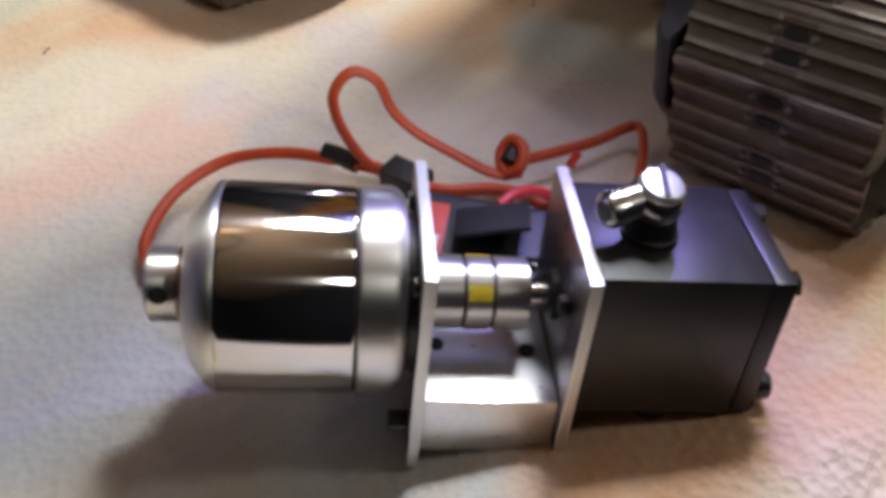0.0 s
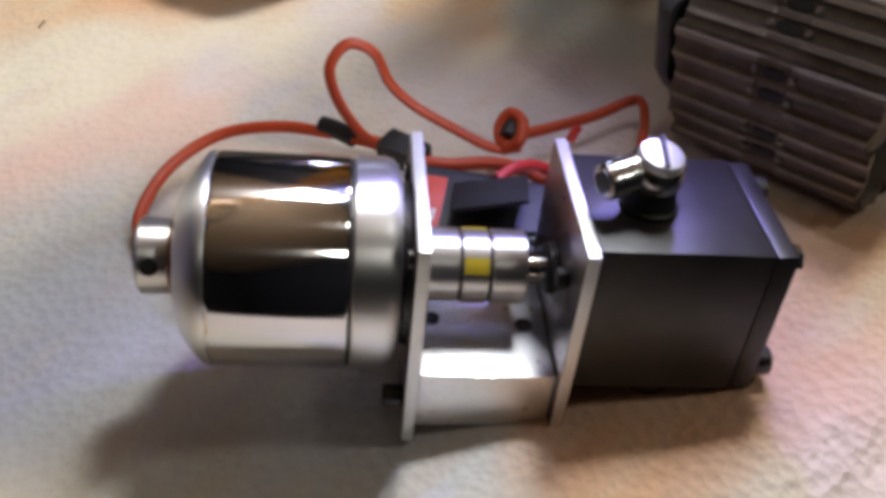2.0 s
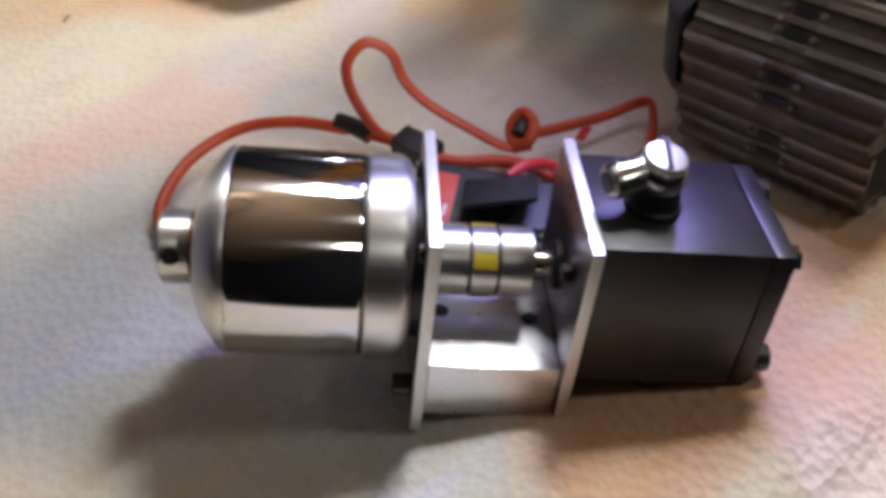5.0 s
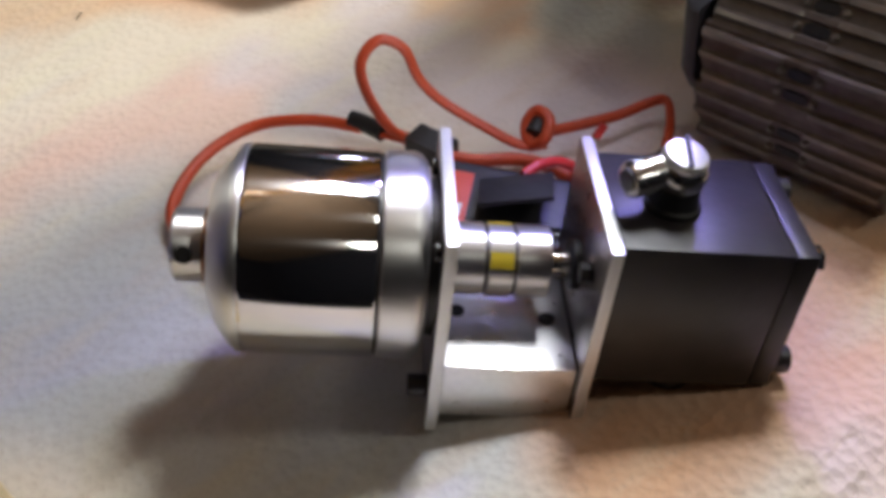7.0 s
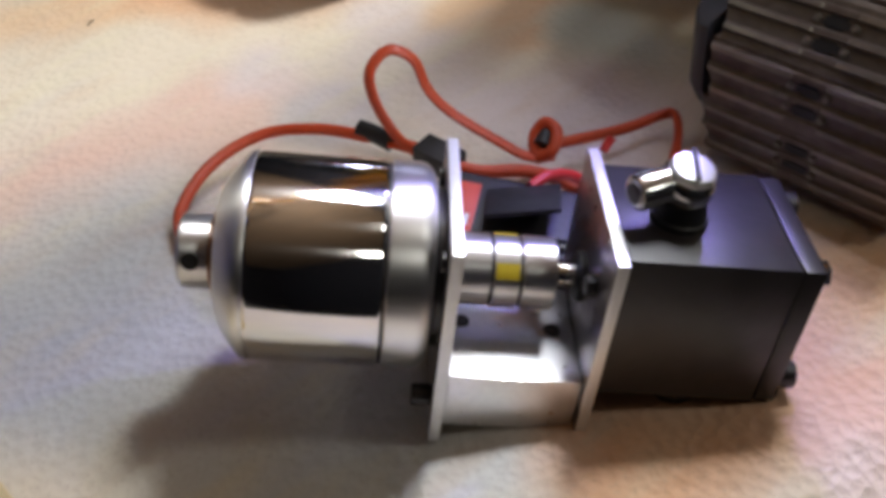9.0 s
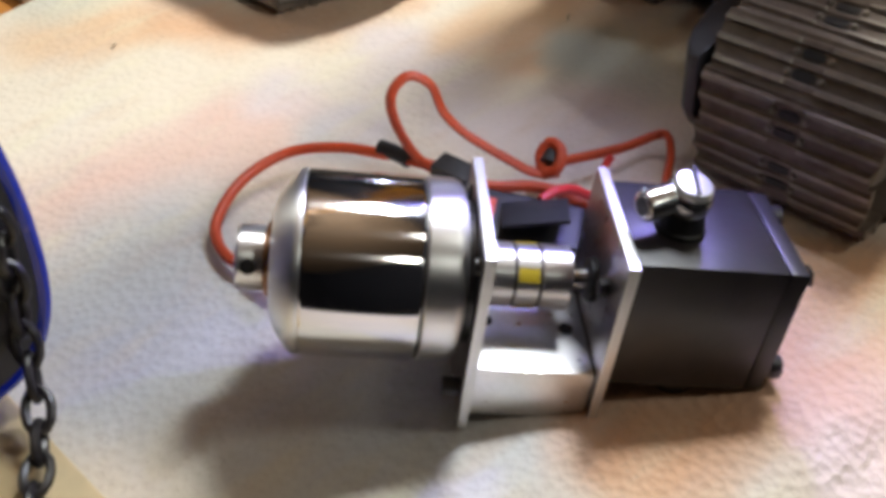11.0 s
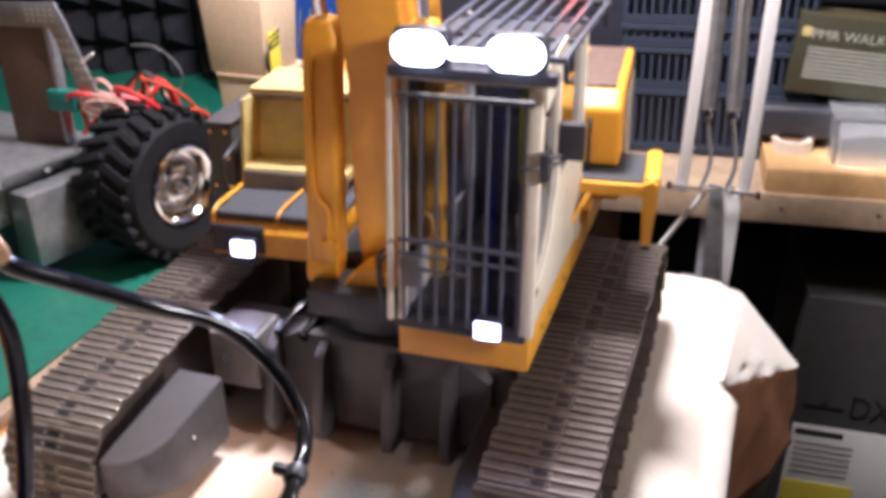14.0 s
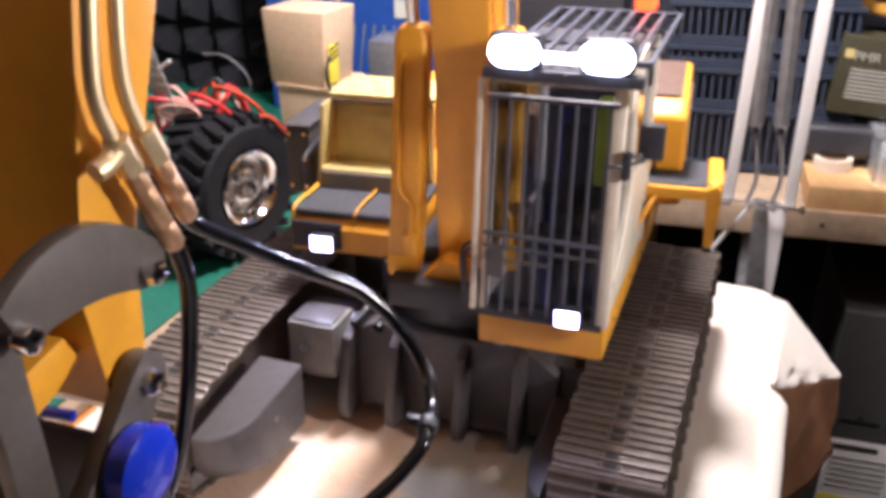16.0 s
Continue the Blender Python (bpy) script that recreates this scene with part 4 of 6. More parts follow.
    # engine hood and counterweight behind
    part("engine_hood", bevel(prism_in(B(), [(0.250, 0.1245), (0.250, 0.158), (0.262, 0.166), (0.330, 0.166), (0.345, 0.156), (0.345, 0.1045), (0.262, 0.1045)], "x", -0.140, 0.050), 0.003, 3), M_YELLOW, exc, "yellow engine hood", m=S)
    hatch = part("side_hatch", bevel(prism_in(B(), [(0.135, 0.1615), (0.135, 0.196), (0.150, 0.205), (0.246, 0.205), (0.258, 0.194), (0.258, 0.1235), (0.175, 0.1235), (0.175, 0.1615)], "x", 0.064, 0.0975), 0.004, 3), M_YELLOW, exc, "yellow rounded side hatch", m=S)
    part("hatch_panel", box((0.0970, 0.178, 0.1265), (0.0986, 0.248, 0.1900), 0.0008), M_CREAM, hatch, "cream side panel", m=S)
    part("hatch_grille", box((0.0690, 0.150, 0.2045), (0.0925, 0.240, 0.2062), 0.0004), M_RUST, hatch, "brown grille", m=S)
    part("hatch_handle", tube_in(B(), [(0.080, 0.1345, 0.162), (0.080, 0.1305, 0.164), (0.080, 0.1305, 0.188), (0.080, 0.1345, 0.190)], 0.0011, 8), M_DARK, hatch, m=S)
    # the walkway with its yellow end rail beside the cab
    walkway = part("walkway", box((0.0720, 0.1185, 0.1570), (0.1125, 0.1640, 0.1605), 0.0006), M_STEP, exc, "grey anti-slip walkway", m=S)
    part("front_rail", box((0.0690, 0.1135, 0.1525), (0.1165, 0.1182, 0.1598), 0.0014), M_YELLOW, walkway, "yellow front rail", m=S)
    part("side_rail", box((0.1128, 0.1184, 0.1540), (0.1222, 0.1660, 0.1632), 0.0024, 3), M_YELLOW, walkway, "yellow rounded side rail", m=S)
    part("rail_foot", bevel(prism_in(B(), [(0.1140, 0.1225), (0.1190, 0.1225), (0.1215, 0.1510), (0.1212, 0.1600), (0.1180, 0.1628), (0.1125, 0.1600), (0.1125, 0.1540)], "y", 0.1132, 0.1270), 0.0012), M_YELLOW, walkway, "yellow rail foot", m=S)
    part("foot_pad", box((0.1138, 0.1136, 0.1200), (0.1190, 0.1266, 0.1224), 0.0006), M_RUBBER, walkway, "black rubber pad", m=S)
    part("stay", tube_in(B(), [(0.070, 0.092, 0.130), (0.078, 0.106, 0.146), (0.083, 0.1145, 0.153)], 0.0016, 8, 3), M_YELLOW, walkway, "slim yellow stay", m=S)

    C = Matrix.Rotation(radians(0.8), 4, "Z")
    # ---- the cab ----
    cab = part("cab_floor", box((0.0008, 0.004, 0.1232), (0.0652, 0.126, 0.1270), 0.0005), M_DARK, exc, "dark cab floor", m=C)
    def pillar(name, p0, p1, r0=0.0022, mat=M_CREAM):
        d = Vector(p1) - Vector(p0)
        bm = box((-r0, -r0, 0), (r0, r0, d.length), r0 * 0.4)
        bm.transform(Matrix.Translation(p0) @ d.to_track_quat("Z", "Y").to_matrix().to_4x4())
        return part(name, bm, mat, cab, m=C)
    FT = 0.016
    for x in (0.0022, 0.0655):
        pillar("front_pillar", (x, 0.0035, 0.1232), (x, FT, 0.2460), 0.0022 if x < 0.03 else 0.0032)
        pillar("rear_pillar", (x, 0.122, 0.1232), (x, 0.122, 0.2500), 0.0030)
        pillar("roof_rail", (x, FT, 0.2460), (x, 0.122, 0.2500), 0.0024)
    pillar("middle_pillar", (0.0655, 0.060, 0.1480), (0.0655, 0.056, 0.2480), 0.0019)
    pillar("middle_pillar", (0.0655, 0.066, 0.1480), (0.0655, 0.062, 0.2480), 0.0014)
    pillar("front_trim", (-0.0022, -0.0020, 0.1260), (-0.0022, 0.0100, 0.2470), 0.0016)
    pillar("top_bar", (0.0022, FT, 0.2460), (0.0655, FT, 0.2460))
    pillar("sill", (0.0022, 0.0035, 0.1245), (0.0655, 0.0035, 0.1245), 0.0016, M_DARK)
    top = [(0.0095, 0.1475), (0.0170, 0.1480), (0.0260, 0.1510), (0.0360, 0.1575), (0.0450, 0.1670), (0.0520, 0.1800), (0.0560, 0.1960), (0.0575, 0.2150)]
    part("side_panel", bevel(prism_in(B(), [(0.0095, 0.1236)] + top + [(0.0640, 0.2150), (0.0660, 0.1820), (0.124, 0.1820), (0.124, 0.1236)], "x", 0.0640, 0.0672), 0.0008), M_CREAM, cab, "cream door panel with a curved top edge", m=C)
    part("panel_lip", tube_in(B(), [(0.0674, y, z - 0.0006) for y, z in top], 0.0010, 8, 3), M_CREAM, cab, "raised cream window lip", m=C)
    part("door_handle", box((0.0668, 0.0125, 0.1400), (0.0676, 0.0190, 0.1432), 0.0006), M_DARK, cab, "dark recessed door handle", m=C)
    part("side_panel", box((0.0006, 0.006, 0.1236), (0.0030, 0.122, 0.1500), 0.0006), M_CREAM, cab, m=C)
    part("rear_panel", box((0.003, 0.1220, 0.1236), (0.0645, 0.1245, 0.2480), 0.0006), M_DARK, cab, "dark cab rear wall", m=C)
    roof = part("roof", bevel(prism_in(B(), [(0.012, 0.2460), (0.014, 0.2495), (0.030, 0.2515), (0.118, 0.2525), (0.126, 0.2505), (0.126, 0.2465)], "x", -0.0005, 0.0682), 0.002, 3), M_GREY, cab, "dark grey cab roof", m=C)
    bm = B()
    for q in (((0.004, 0.0050, 0.126), (0.0638, 0.0050, 0.126), (0.0638, FT, 0.244), (0.004, FT, 0.244)),):
        v = [bm.verts.new(p) for p in q]
        w = [bm.verts.new((p[0], p[1] + 0.0006, p[2])) for p in q]
        bm.faces.new(v)
        bm.faces.new(w[::-1])
        for k in range(4):
            bm.faces.new((v[k], w[k], w[(k + 1) % 4], v[(k + 1) % 4]))
    pane = part("windscreen", bm, M_WINDOW, cab, "tinted windscreen", m=C)
    pane.visible_shadow = False
    pane = part("side_window", prism_in(B(), [(0.009, 0.146), (0.017, 0.243), (0.054, 0.245), (0.058, 0.214), (0.050, 0.172), (0.030, 0.151)], "x", 0.0648, 0.0654), M_WINDOW, cab, "tinted side window", m=C)
    pane.visible_shadow = False
    pane = part("side_window", prism_in(B(), [(0.066, 0.178), (0.064, 0.246), (0.120, 0.247), (0.120, 0.183)], "x", 0.0648, 0.0654), M_WINDOW, cab, "tinted side window", m=C)
    pane.visible_shadow = False
    pane = part("side_window", box((0.0014, 0.010, 0.1505), (0.0020, 0.121, 0.2450)), M_WINDOW, cab, "tinted side window", m=C)
    pane.visible_shadow = False
    seat = part("seat", box((0.020, 0.058, 0.138), (0.048, 0.088, 0.150), 0.004, 3), M_DARK, cab, "dark operator seat", m=C)
    part("seat_back", box((0.022, 0.084, 0.148), (0.046, 0.094, 0.205), 0.004, 3), M_DARK, seat, m=C)
    part("seat_cover", box((0.045, 0.064, 0.176), (0.054, 0.074, 0.226), 0.003, 3), M_VEST, seat, "yellow-green cloth hanging over the seat", m=C)
    part("seat_post", box((0.026, 0.062, 0.1272), (0.042, 0.082, 0.139), 0.001), M_DARK, seat, m=C)
    for x in (0.014, 0.052):
        part("control_stick", cyl((x, 0.046, 0.127), (x, 0.044, 0.165), 0.0012, n=8), M_DARK, cab, m=C)
        part("stick_knob", cyl((x, 0.044, 0.163), (x, 0.0435, 0.171), 0.0024, n=12, r=0.0008), M_CHROME, cab, m=C)

    # the front guard
    guard = part("front_guard", box((0.001, -0.0056, 0.1245), (0.0665, -0.0026, 0.1275), 0.0006), M_DARK, exc, "dark steel bar guard before the windscreen", m=C)
    def front(z):
        return -0.0042 + (z - 0.124) * 0.099
    for k in range(8):
        x = 0.0055 + 0.0081 * k
        bm = bar(B(), (x, front(0.125), 0.125), (x, front(0.240), 0.240), 0.00095)
        part("guard_bar", bm, M_GUARD, guard, m=C)
    for z in (0.170, 0.163):
        part("guard_rail", bar(B(), (0.003, front(z) - 0.0008, z), (0.063, front(z) - 0.0008, z - 0.001), 0.0009 if z < 0.165 else 0.0013), M_GUARD, guard, m=C)
    part("guard_rail", bar(B(), (0.002, front(0.239), 0.239), (0.066, front(0.239), 0.239), 0.0014), M_DARK, guard, m=C)
    part("guard_side", bar(B(), (0.0622, front(0.125), 0.125), (0.0622, front(0.240), 0.240), 0.0010), M_DARK, guard, m=C)
    part("wiper_motor", box((0.0055, -0.0075, 0.1480), (0.0155, -0.0035, 0.1640), 0.0018), M_GREY, guard, "grey wiper motor housing", m=C)
    part("wiper", box((0.0150, -0.0075, 0.1575), (0.0400, -0.0062, 0.1592), 0.0004), M_GREY, guard, m=C)
    rail = part("grab_rail", tube_in(B(), [(-0.003, 0.002, 0.124), (-0.006, -0.002, 0.126), (-0.0065, -0.002, 0.150), (-0.006, -0.001, 0.158), (-0.001, 0.002, 0.160)], 0.0010, 8), M_DARK, exc, "dark grab rail beside the cab", m=C)
    part("grab_rail", tube_in(B(), [(-0.010, 0.006, 0.124), (-0.0105, 0.004, 0.150), (-0.009, 0.006, 0.158), (-0.003, 0.010, 0.160)], 0.0009, 8), M_DARK, exc, m=C)
    # the roof guard
    rg = part("roof_guard", box((0.0090, 0.118, 0.2590), (0.0800, 0.1215, 0.2622), 0.0006), M_GUARD, exc, "steel bar guard over the roof", m=C)
    def roof_z(y):
        return 0.2598 + (y - 0.006) * 0.012
    part("guard_rail", box((0.0060, 0.0045, 0.2580), (0.0800, 0.0075, 0.2612), 0.0006), M_GUARD, rg, m=C)
    for k in range(9):
        x = 0.0104 + 0.0085 * k
        bm = box((x - 0.0012, 0.0, -0.0010), (x + 0.0012, 0.1150, 0.0010), 0.0003)
        bm.transform(Matrix.Translation((0, 0.0058, roof_z(0.0058))) @ Matrix.Rotation(math.atan(0.012), 4, "X"))
        part("guard_bar", bm, M_GUARD, rg, m=C)
    for y in (0.045, 0.083):
        part("guard_rail", box((0.0095, y, roof_z(y) - 0.0030), (0.0795, y + 0.002, roof_z(y) - 0.0012), 0.0003), M_GUARD, rg, m=C)
    for x in (0.0095, 0.0775):
        for y in (0.010, 0.116):
            part("guard_post", box((x, y, 0.2490), (x + 0.002, y + 0.003, roof_z(y) - 0.0005), 0.0003), M_DARK, rg, m=C)
    part("guard_wing", bevel(prism_in(B(), [(0.004, 0.2370), (0.002, 0.2560), (0.045, 0.2610), (0.050, 0.2550), (0.016, 0.2400)], "x", 0.0705, 0.0725), 0.0004), M_CREAM, rg, "cream side wing", m=C)
    # the lamp bar
    lampbar = part("lamp_bar", box((0.002, -0.0040, 0.2500), (0.0775, 0.0035, 0.2555), 0.0008), M_DARK, exc, "dark lamp bar with lit lamps over the windscreen", m=C)
    for x in (0.0180, 0.0605):
        body = part("roof_lamp", box((x - 0.0125, -0.0050, 0.2560), (x + 0.0125, 0.0038, 0.2722), 0.0030, 3), M_DARK, lampbar, "lit roof lamp", m=C)
        part("lamp_lens", bevel(prism_in(B(), [(x + e * 0.0050 + 0.0072 * math.cos(a), 0.2640 + 0.0072 * math.sin(a)) for e, a0 in ((1, -90), (-1, 90)) for a in [radians(a0 + 15 * k) for k in range(13)]], "y", -0.0076, -0.0051), 0.0009), M_LED, body, "lit white lens", m=C)
    part("lamp_strip", box((0.0310, -0.0052, 0.2600), (0.0475, -0.0041, 0.2645), 0.0004), M_LED_SMALL, lampbar, "lit white strip", m=C)
    low = part("cab_lamp", box((0.0440, -0.0125, 0.1290), (0.0570, -0.0060, 0.1385), 0.0014), M_DARK, exc, "work lamp at the foot of the windscreen, lit", m=C)
    part("lamp_lens", box((0.0446, -0.0140, 0.1296), (0.0564, -0.0126, 0.1380), 0.003, 3), M_LED_SMALL, low, "lit white lens", m=C)
    beacon = part("beacon", cyl((0.0580, 0.129, 0.2580), (0.0580, 0.129, 0.2614), 0.0068, n=28, r=0.0006), M_DARK, exc, "orange flashing beacon on the roof", m=C)
    part("beacon_glass", box((0.0520, 0.123, 0.2615), (0.0640, 0.135, 0.2762), 0.003, 3), M_BEACON, beacon, "glowing orange glass", m=C)
    part("beacon_bracket", box((0.0540, 0.1200, 0.2550), (0.0620, 0.1340, 0.2580), 0.0005), M_DARK, beacon, m=C)
    mirror = part("mirror", box((0.0748, 0.016, 0.2110), (0.0868, 0.022, 0.2285), 0.0015), M_DARK, exc, "dark rear-view mirror", m=C)
    part("mirror_arm", tube_in(B(), [(0.067, 0.012, 0.212), (0.071, 0.012, 0.213), (0.078, 0.018, 0.213)], 0.0012, 8, 4), M_DARK, mirror, m=C)
    part("mirror_arm", tube_in(B(), [(0.060, 0.004, 0.210), (0.068, 0.006, 0.210), (0.078, 0.018, 0.210)], 0.0010, 8, 4), M_DARK, mirror, m=C)
    part("mirror_pad", box((0.0690, 0.006, 0.203), (0.0730, 0.011, 0.217), 0.001), M_DARK, mirror, m=C)

    # ---- boom and stick ----
    boom = part("boom", bevel(prism_in(B(), [(0.060, 0.118), (0.052, 0.160), (0.052, 0.230), (0.030, 0.320), (-0.020, 0.440), (-0.075, 0.535), (-0.060, 0.575), (-0.020, 0.560), (0.060, 0.450), (0.112, 0.340), (0.128, 0.250), (0.130, 0.150), (0.118, 0.118)], "x", -0.0370, -0.0055), 0.0018), M_YELLOW, exc, "orange-yellow boom", m=S)
    part("boom_foot", box((-0.050, 0.060, 0.106), (0.0, 0.120, 0.130), 0.003), M_DARK, exc, m=S)
    part("boom_pad", bevel(prism_in(B(), [(-0.042, 0.119), (-0.012, 0.119), (-0.016, 0.128), (-0.030, 0.131)], "y", 0.040, 0.055), 0.0008), M_YELLOW, exc, m=S)
    for x, lean in ((-0.0558, 0.0072), (0.0035, 0.0)):
        def at(z):
            return x + lean * (z - 0.118) / 0.140
        cylp = part("boom_cylinder", bevel(prism_in(B(), [(at(z) + w, z) for z, w in ((0.262, -0.0065), (0.256, -0.0090), (0.118, -0.0092), (0.118, 0.0092), (0.256, 0.0090), (0.262, 0.0065))], "y", 0.046, 0.062), 0.003, 3), M_YELLOW, exc, "orange-yellow boom cylinder", m=S)
        part("rod", cyl((at(0.258), 0.054, 0.258), (at(0.258) + 0.003, 0.010, 0.410), 0.0034, n=18), M_CHROME, cylp, "bright piston rod", m=S)
        part("cylinder_pipe", tube_in(B(), [(at(0.245) - 0.002, 0.0450, 0.247), (at(0.236) - 0.0040, 0.0440, 0.238), (at(0.20) - 0.0042, 0.0440, 0.200), (at(0.175) - 0.0040, 0.0440, 0.176), (at(0.165) - 0.0010, 0.0440, 0.166), (at(0.158) + 0.0042, 0.0440, 0.160), (at(0.14) + 0.0044, 0.0440, 0.140)], 0.0015, 8), M_YELLOW, cylp, "slim pipe along the cylinder", m=S)
        part("pipe_flange", box((at(0.14) + 0.0005, 0.0425, 0.130), (at(0.14) + 0.0085, 0.0462, 0.143), 0.001), M_YELLOW, cylp, "bolted pipe flange", m=S)
        part("cylinder_eye", cyl((at(0.12) - 0.009, 0.054, 0.122), (at(0.12) + 0.009, 0.054, 0.122), 0.0100, n=24, r=0.001), M_YELLOW, cylp, m=S)
    stick = part("stick", bevel(prism_in(B(), [(-0.2540, 0.250), (-0.2395, 0.324), (-0.2200, 0.420), (-0.1850, 0.560), (-0.1200, 0.640), (-0.0700, 0.600), (-0.0850, 0.545), (-0.1300, 0.470), (-0.1750, 0.400), (-0.2050, 0.324), (-0.2300, 0.258), (-0.2330, 0.214), (-0.2420, 0.208), (-0.2490, 0.216)], "x", -0.064, -0.024), 0.0012), M_YELLOW, exc, "yellow stick")
    part("stick_pin", cyl((-0.068, -0.2410, 0.2200), (-0.016, -0.2410, 0.2200), 0.0040, n=20, r=0.0006), M_CHROME, stick, "bright steel pin")
    # link plates, pins, coupler
    def link(name, p, q, w, x0, x1):
        p, q = Vector(p), Vector(q)
        d = (q - p).normalized()
        n = Vector((-d.y, d.x))
        pts = [p + w * (math.cos(a) * n - math.sin(a) * d) for a in [k * math.pi / 10 for k in range(11)]] + [q + w * (-math.cos(a) * n + math.sin(a) * d) for a in [k * math.pi / 10 for k in range(11)]]
        return part(name, bevel(prism_in(B(), [tuple(v) for v in pts], "x", x0, x1), 0.0008), M_LINK, exc, "grey steel bucket link")
    # the outer link is bowed
    mid = [Vector((-0.2335 - 0.0495 * t, 0.2530 + 0.0050 * t + 0.030 * t * (1 - t))) for t in [k / 8 for k in range(9)]]
    wide = [0.0070 + 0.0030 * math.sin(math.pi * k / 8) for k in range(9)]
    up, down = [], []
    for k, p in enumerate(mid):
        d = (mid[min(k + 1, 8)] - mid[max(k - 1, 0)]).normalized()
        n = Vector((-d.y, d.x))
        up.append(tuple(p + n * wide[k]))
        down.append(tuple(p - n * wide[k]))
    first = [tuple(mid[0] + 0.0070 * Vector((math.cos(a), math.sin(a)))) for a in (-0.9, -0.4, 0.1, 0.6, 1.1)]
    part("link", bevel(prism_in(B(), up[::-1] + first + down if up[0][1] < down[0][1] else down[::-1] + first + up, "x", -0.0225, -0.0175), 0.0008), M_LINK, exc, "grey steel bucket link")
    link("link", (-0.2415, 0.2220), (-0.2720, 0.1930), 0.0075, -0.0225, -0.0165)
    link("link", (-0.2830, 0.2580), (-0.2800, 0.2050), 0.0060, -0.0285, -0.0235)
    link("link", (-0.2335, 0.2530), (-0.2830, 0.2580), 0.0070, -0.0705, -0.0655)
    for y, z in ((-0.2350, 0.2515), (-0.2815, 0.2560), (-0.2425, 0.2215), (-0.2715, 0.1950)):
        part("link_bolt", cyl((-0.0180, y, z), (-0.0130, y, z), 0.0036, n=8, r=0.0008), M_CHROME, exc, "bright bolt head")
    part("stick_tongue", bevel(prism_in(B(), [(-0.252, 0.232), (-0.256, 0.240), (-0.276, 0.236), (-0.284, 0.226), (-0.276, 0.222), (-0.262, 0.226)], "x", -0.058, -0.030), 0.001), M_YELLOW, exc, "yellow hook plate")
    # pipes, couplings and hoses on the stick
    for k, (ya, yb, top) in enumerate(((-0.2405, -0.2435, 0.360), (-0.2320, -0.2340, 0.360))):
        xo = -0.0185 + 0.001 * k
        pipe = part("stick_pipe", tube_in(B(), [(xo, ya + 0.014, 0.420), (xo, ya + 0.0075, top), (xo, ya, 0.324), (xo, yb, 0.304), (xo + 0.001, yb + 0.002, 0.292), (xo + 0.002, yb + 0.0055, 0.284)], 0.0021, 14), M_PIPE, exc, "bright nickel pipe along the stick")
        a = Vector((xo + 0.002, yb + 0.0050, 0.2850))
        d = Vector((0.0, 0.0150, -0.0300)).normalized()
        part("union", cyl(a + d * -0.0065, a + d * 0.0045, 0.0039, n=6, r=0.0005), M_PIPE, pipe, "hexagonal union nut")
        long = 0.0345 if k == 0 else 0.0275
        part("ferrule", lathe_in(B(), a, d, [(0.0045, 0), (0.0045, 0.0026), (0.0055, 0.0030), (0.0100, 0.0031), (0.0105, 0.0027), (0.0112, 0.0027), (0.0118, 0.0031), (long - 0.0100, 0.0032), (long - 0.0095, 0.0029), (long - 0.0090, 0.0032), (long - 0.0015, 0.0031), (long, 0.0024), (long, 0)], 28), M_BRASS, pipe, "copper-coloured hose ferrule")
    part("pipe_bracket", tube_in(B(), [(-0.0165, -0.250, 0.285), (-0.0160, -0.246, 0.286), (-0.0165, -0.239, 0.288)], 0.0028, 12), M_PIPE, exc, "nickel tee piece")
    part("long_hose", tube_in(B(), [(-0.0157, -0.2185, 0.2630), (-0.0150, -0.2140, 0.2570), (-0.0095, -0.2025, 0.2474), (-0.0002, -0.1841, 0.2323), (0.0130, -0.1690, 0.2195), (0.0253, -0.1640, 0.2050), (0.0359, -0.1673, 0.1925), (0.0420, -0.1770, 0.1865), (0.0446, -0.1882, 0.1855), (0.0460, -0.1955, 0.1835), (0.0435, -0.2025, 0.1795), (0.0385, -0.2120, 0.1750), (0.0310, -0.2235, 0.1715), (0.0120, -0.2420, 0.1700), (-0.0200, -0.2540, 0.1690)], 0.0024, 16, 12), M_BLACK_GLOSS, exc, "glossy black hydraulic hose in a wide curve")
    part("hose_clip", cyl((0.0441, -0.1862, 0.1858), (0.0452, -0.1905, 0.1848), 0.0036, n=18, r=0.0008), M_RUBBER, exc, "black cable tie")
    part("hose_clip_tail", box((0.0375, -0.1895, 0.1845), (0.0425, -0.1870, 0.1880), 0.0006), M_RUBBER, exc)
    part("drop_hose", tube_in(B(), [(-0.0166, -0.2235, 0.2550), (-0.0180, -0.2180, 0.2410), (-0.0215, -0.2150, 0.2220), (-0.0260, -0.2150, 0.1970), (-0.0330, -0.2150, 0.1720), (-0.0420, -0.2170, 0.1500), (-0.0560, -0.2220, 0.1300), (-0.0700, -0.2260, 0.1120)], 0.0026, 16, 12), M_BLACK_GLOSS, exc, "glossy black hydraulic hose hanging down")
    # the blue bucket and its chain
    rim = [(-0.2450, 0.210), (-0.2500, 0.197), (-0.2480, 0.184), (-0.2360, 0.140), (-0.2285, 0.100), (-0.2270, 0.070), (-0.2315, 0.042), (-0.2430, 0.027), (-0.2620, 0.024)]
    low_rim = rim[6:]
    bucket = part("bucket", prism_in(B(), [(y + 0.003, z) for y, z in low_rim] + [(y - 0.002, z + 0.003) for y, z in low_rim[::-1]], "x", -0.090, -0.014), M_BLUE, exc, "blue curved bucket shell")
    for x in (-0.0905, -0.0140):
        inner = [(y - 0.0125, z + (0.010 if z < 0.05 else 0.0)) for y, z in rim]
        side = part("bucket_side", bevel(prism_in(B(), rim + inner[::-1], "x", x, x + 0.0030), 0.0006), M_DARK, bucket, "dark worn bucket side plate")
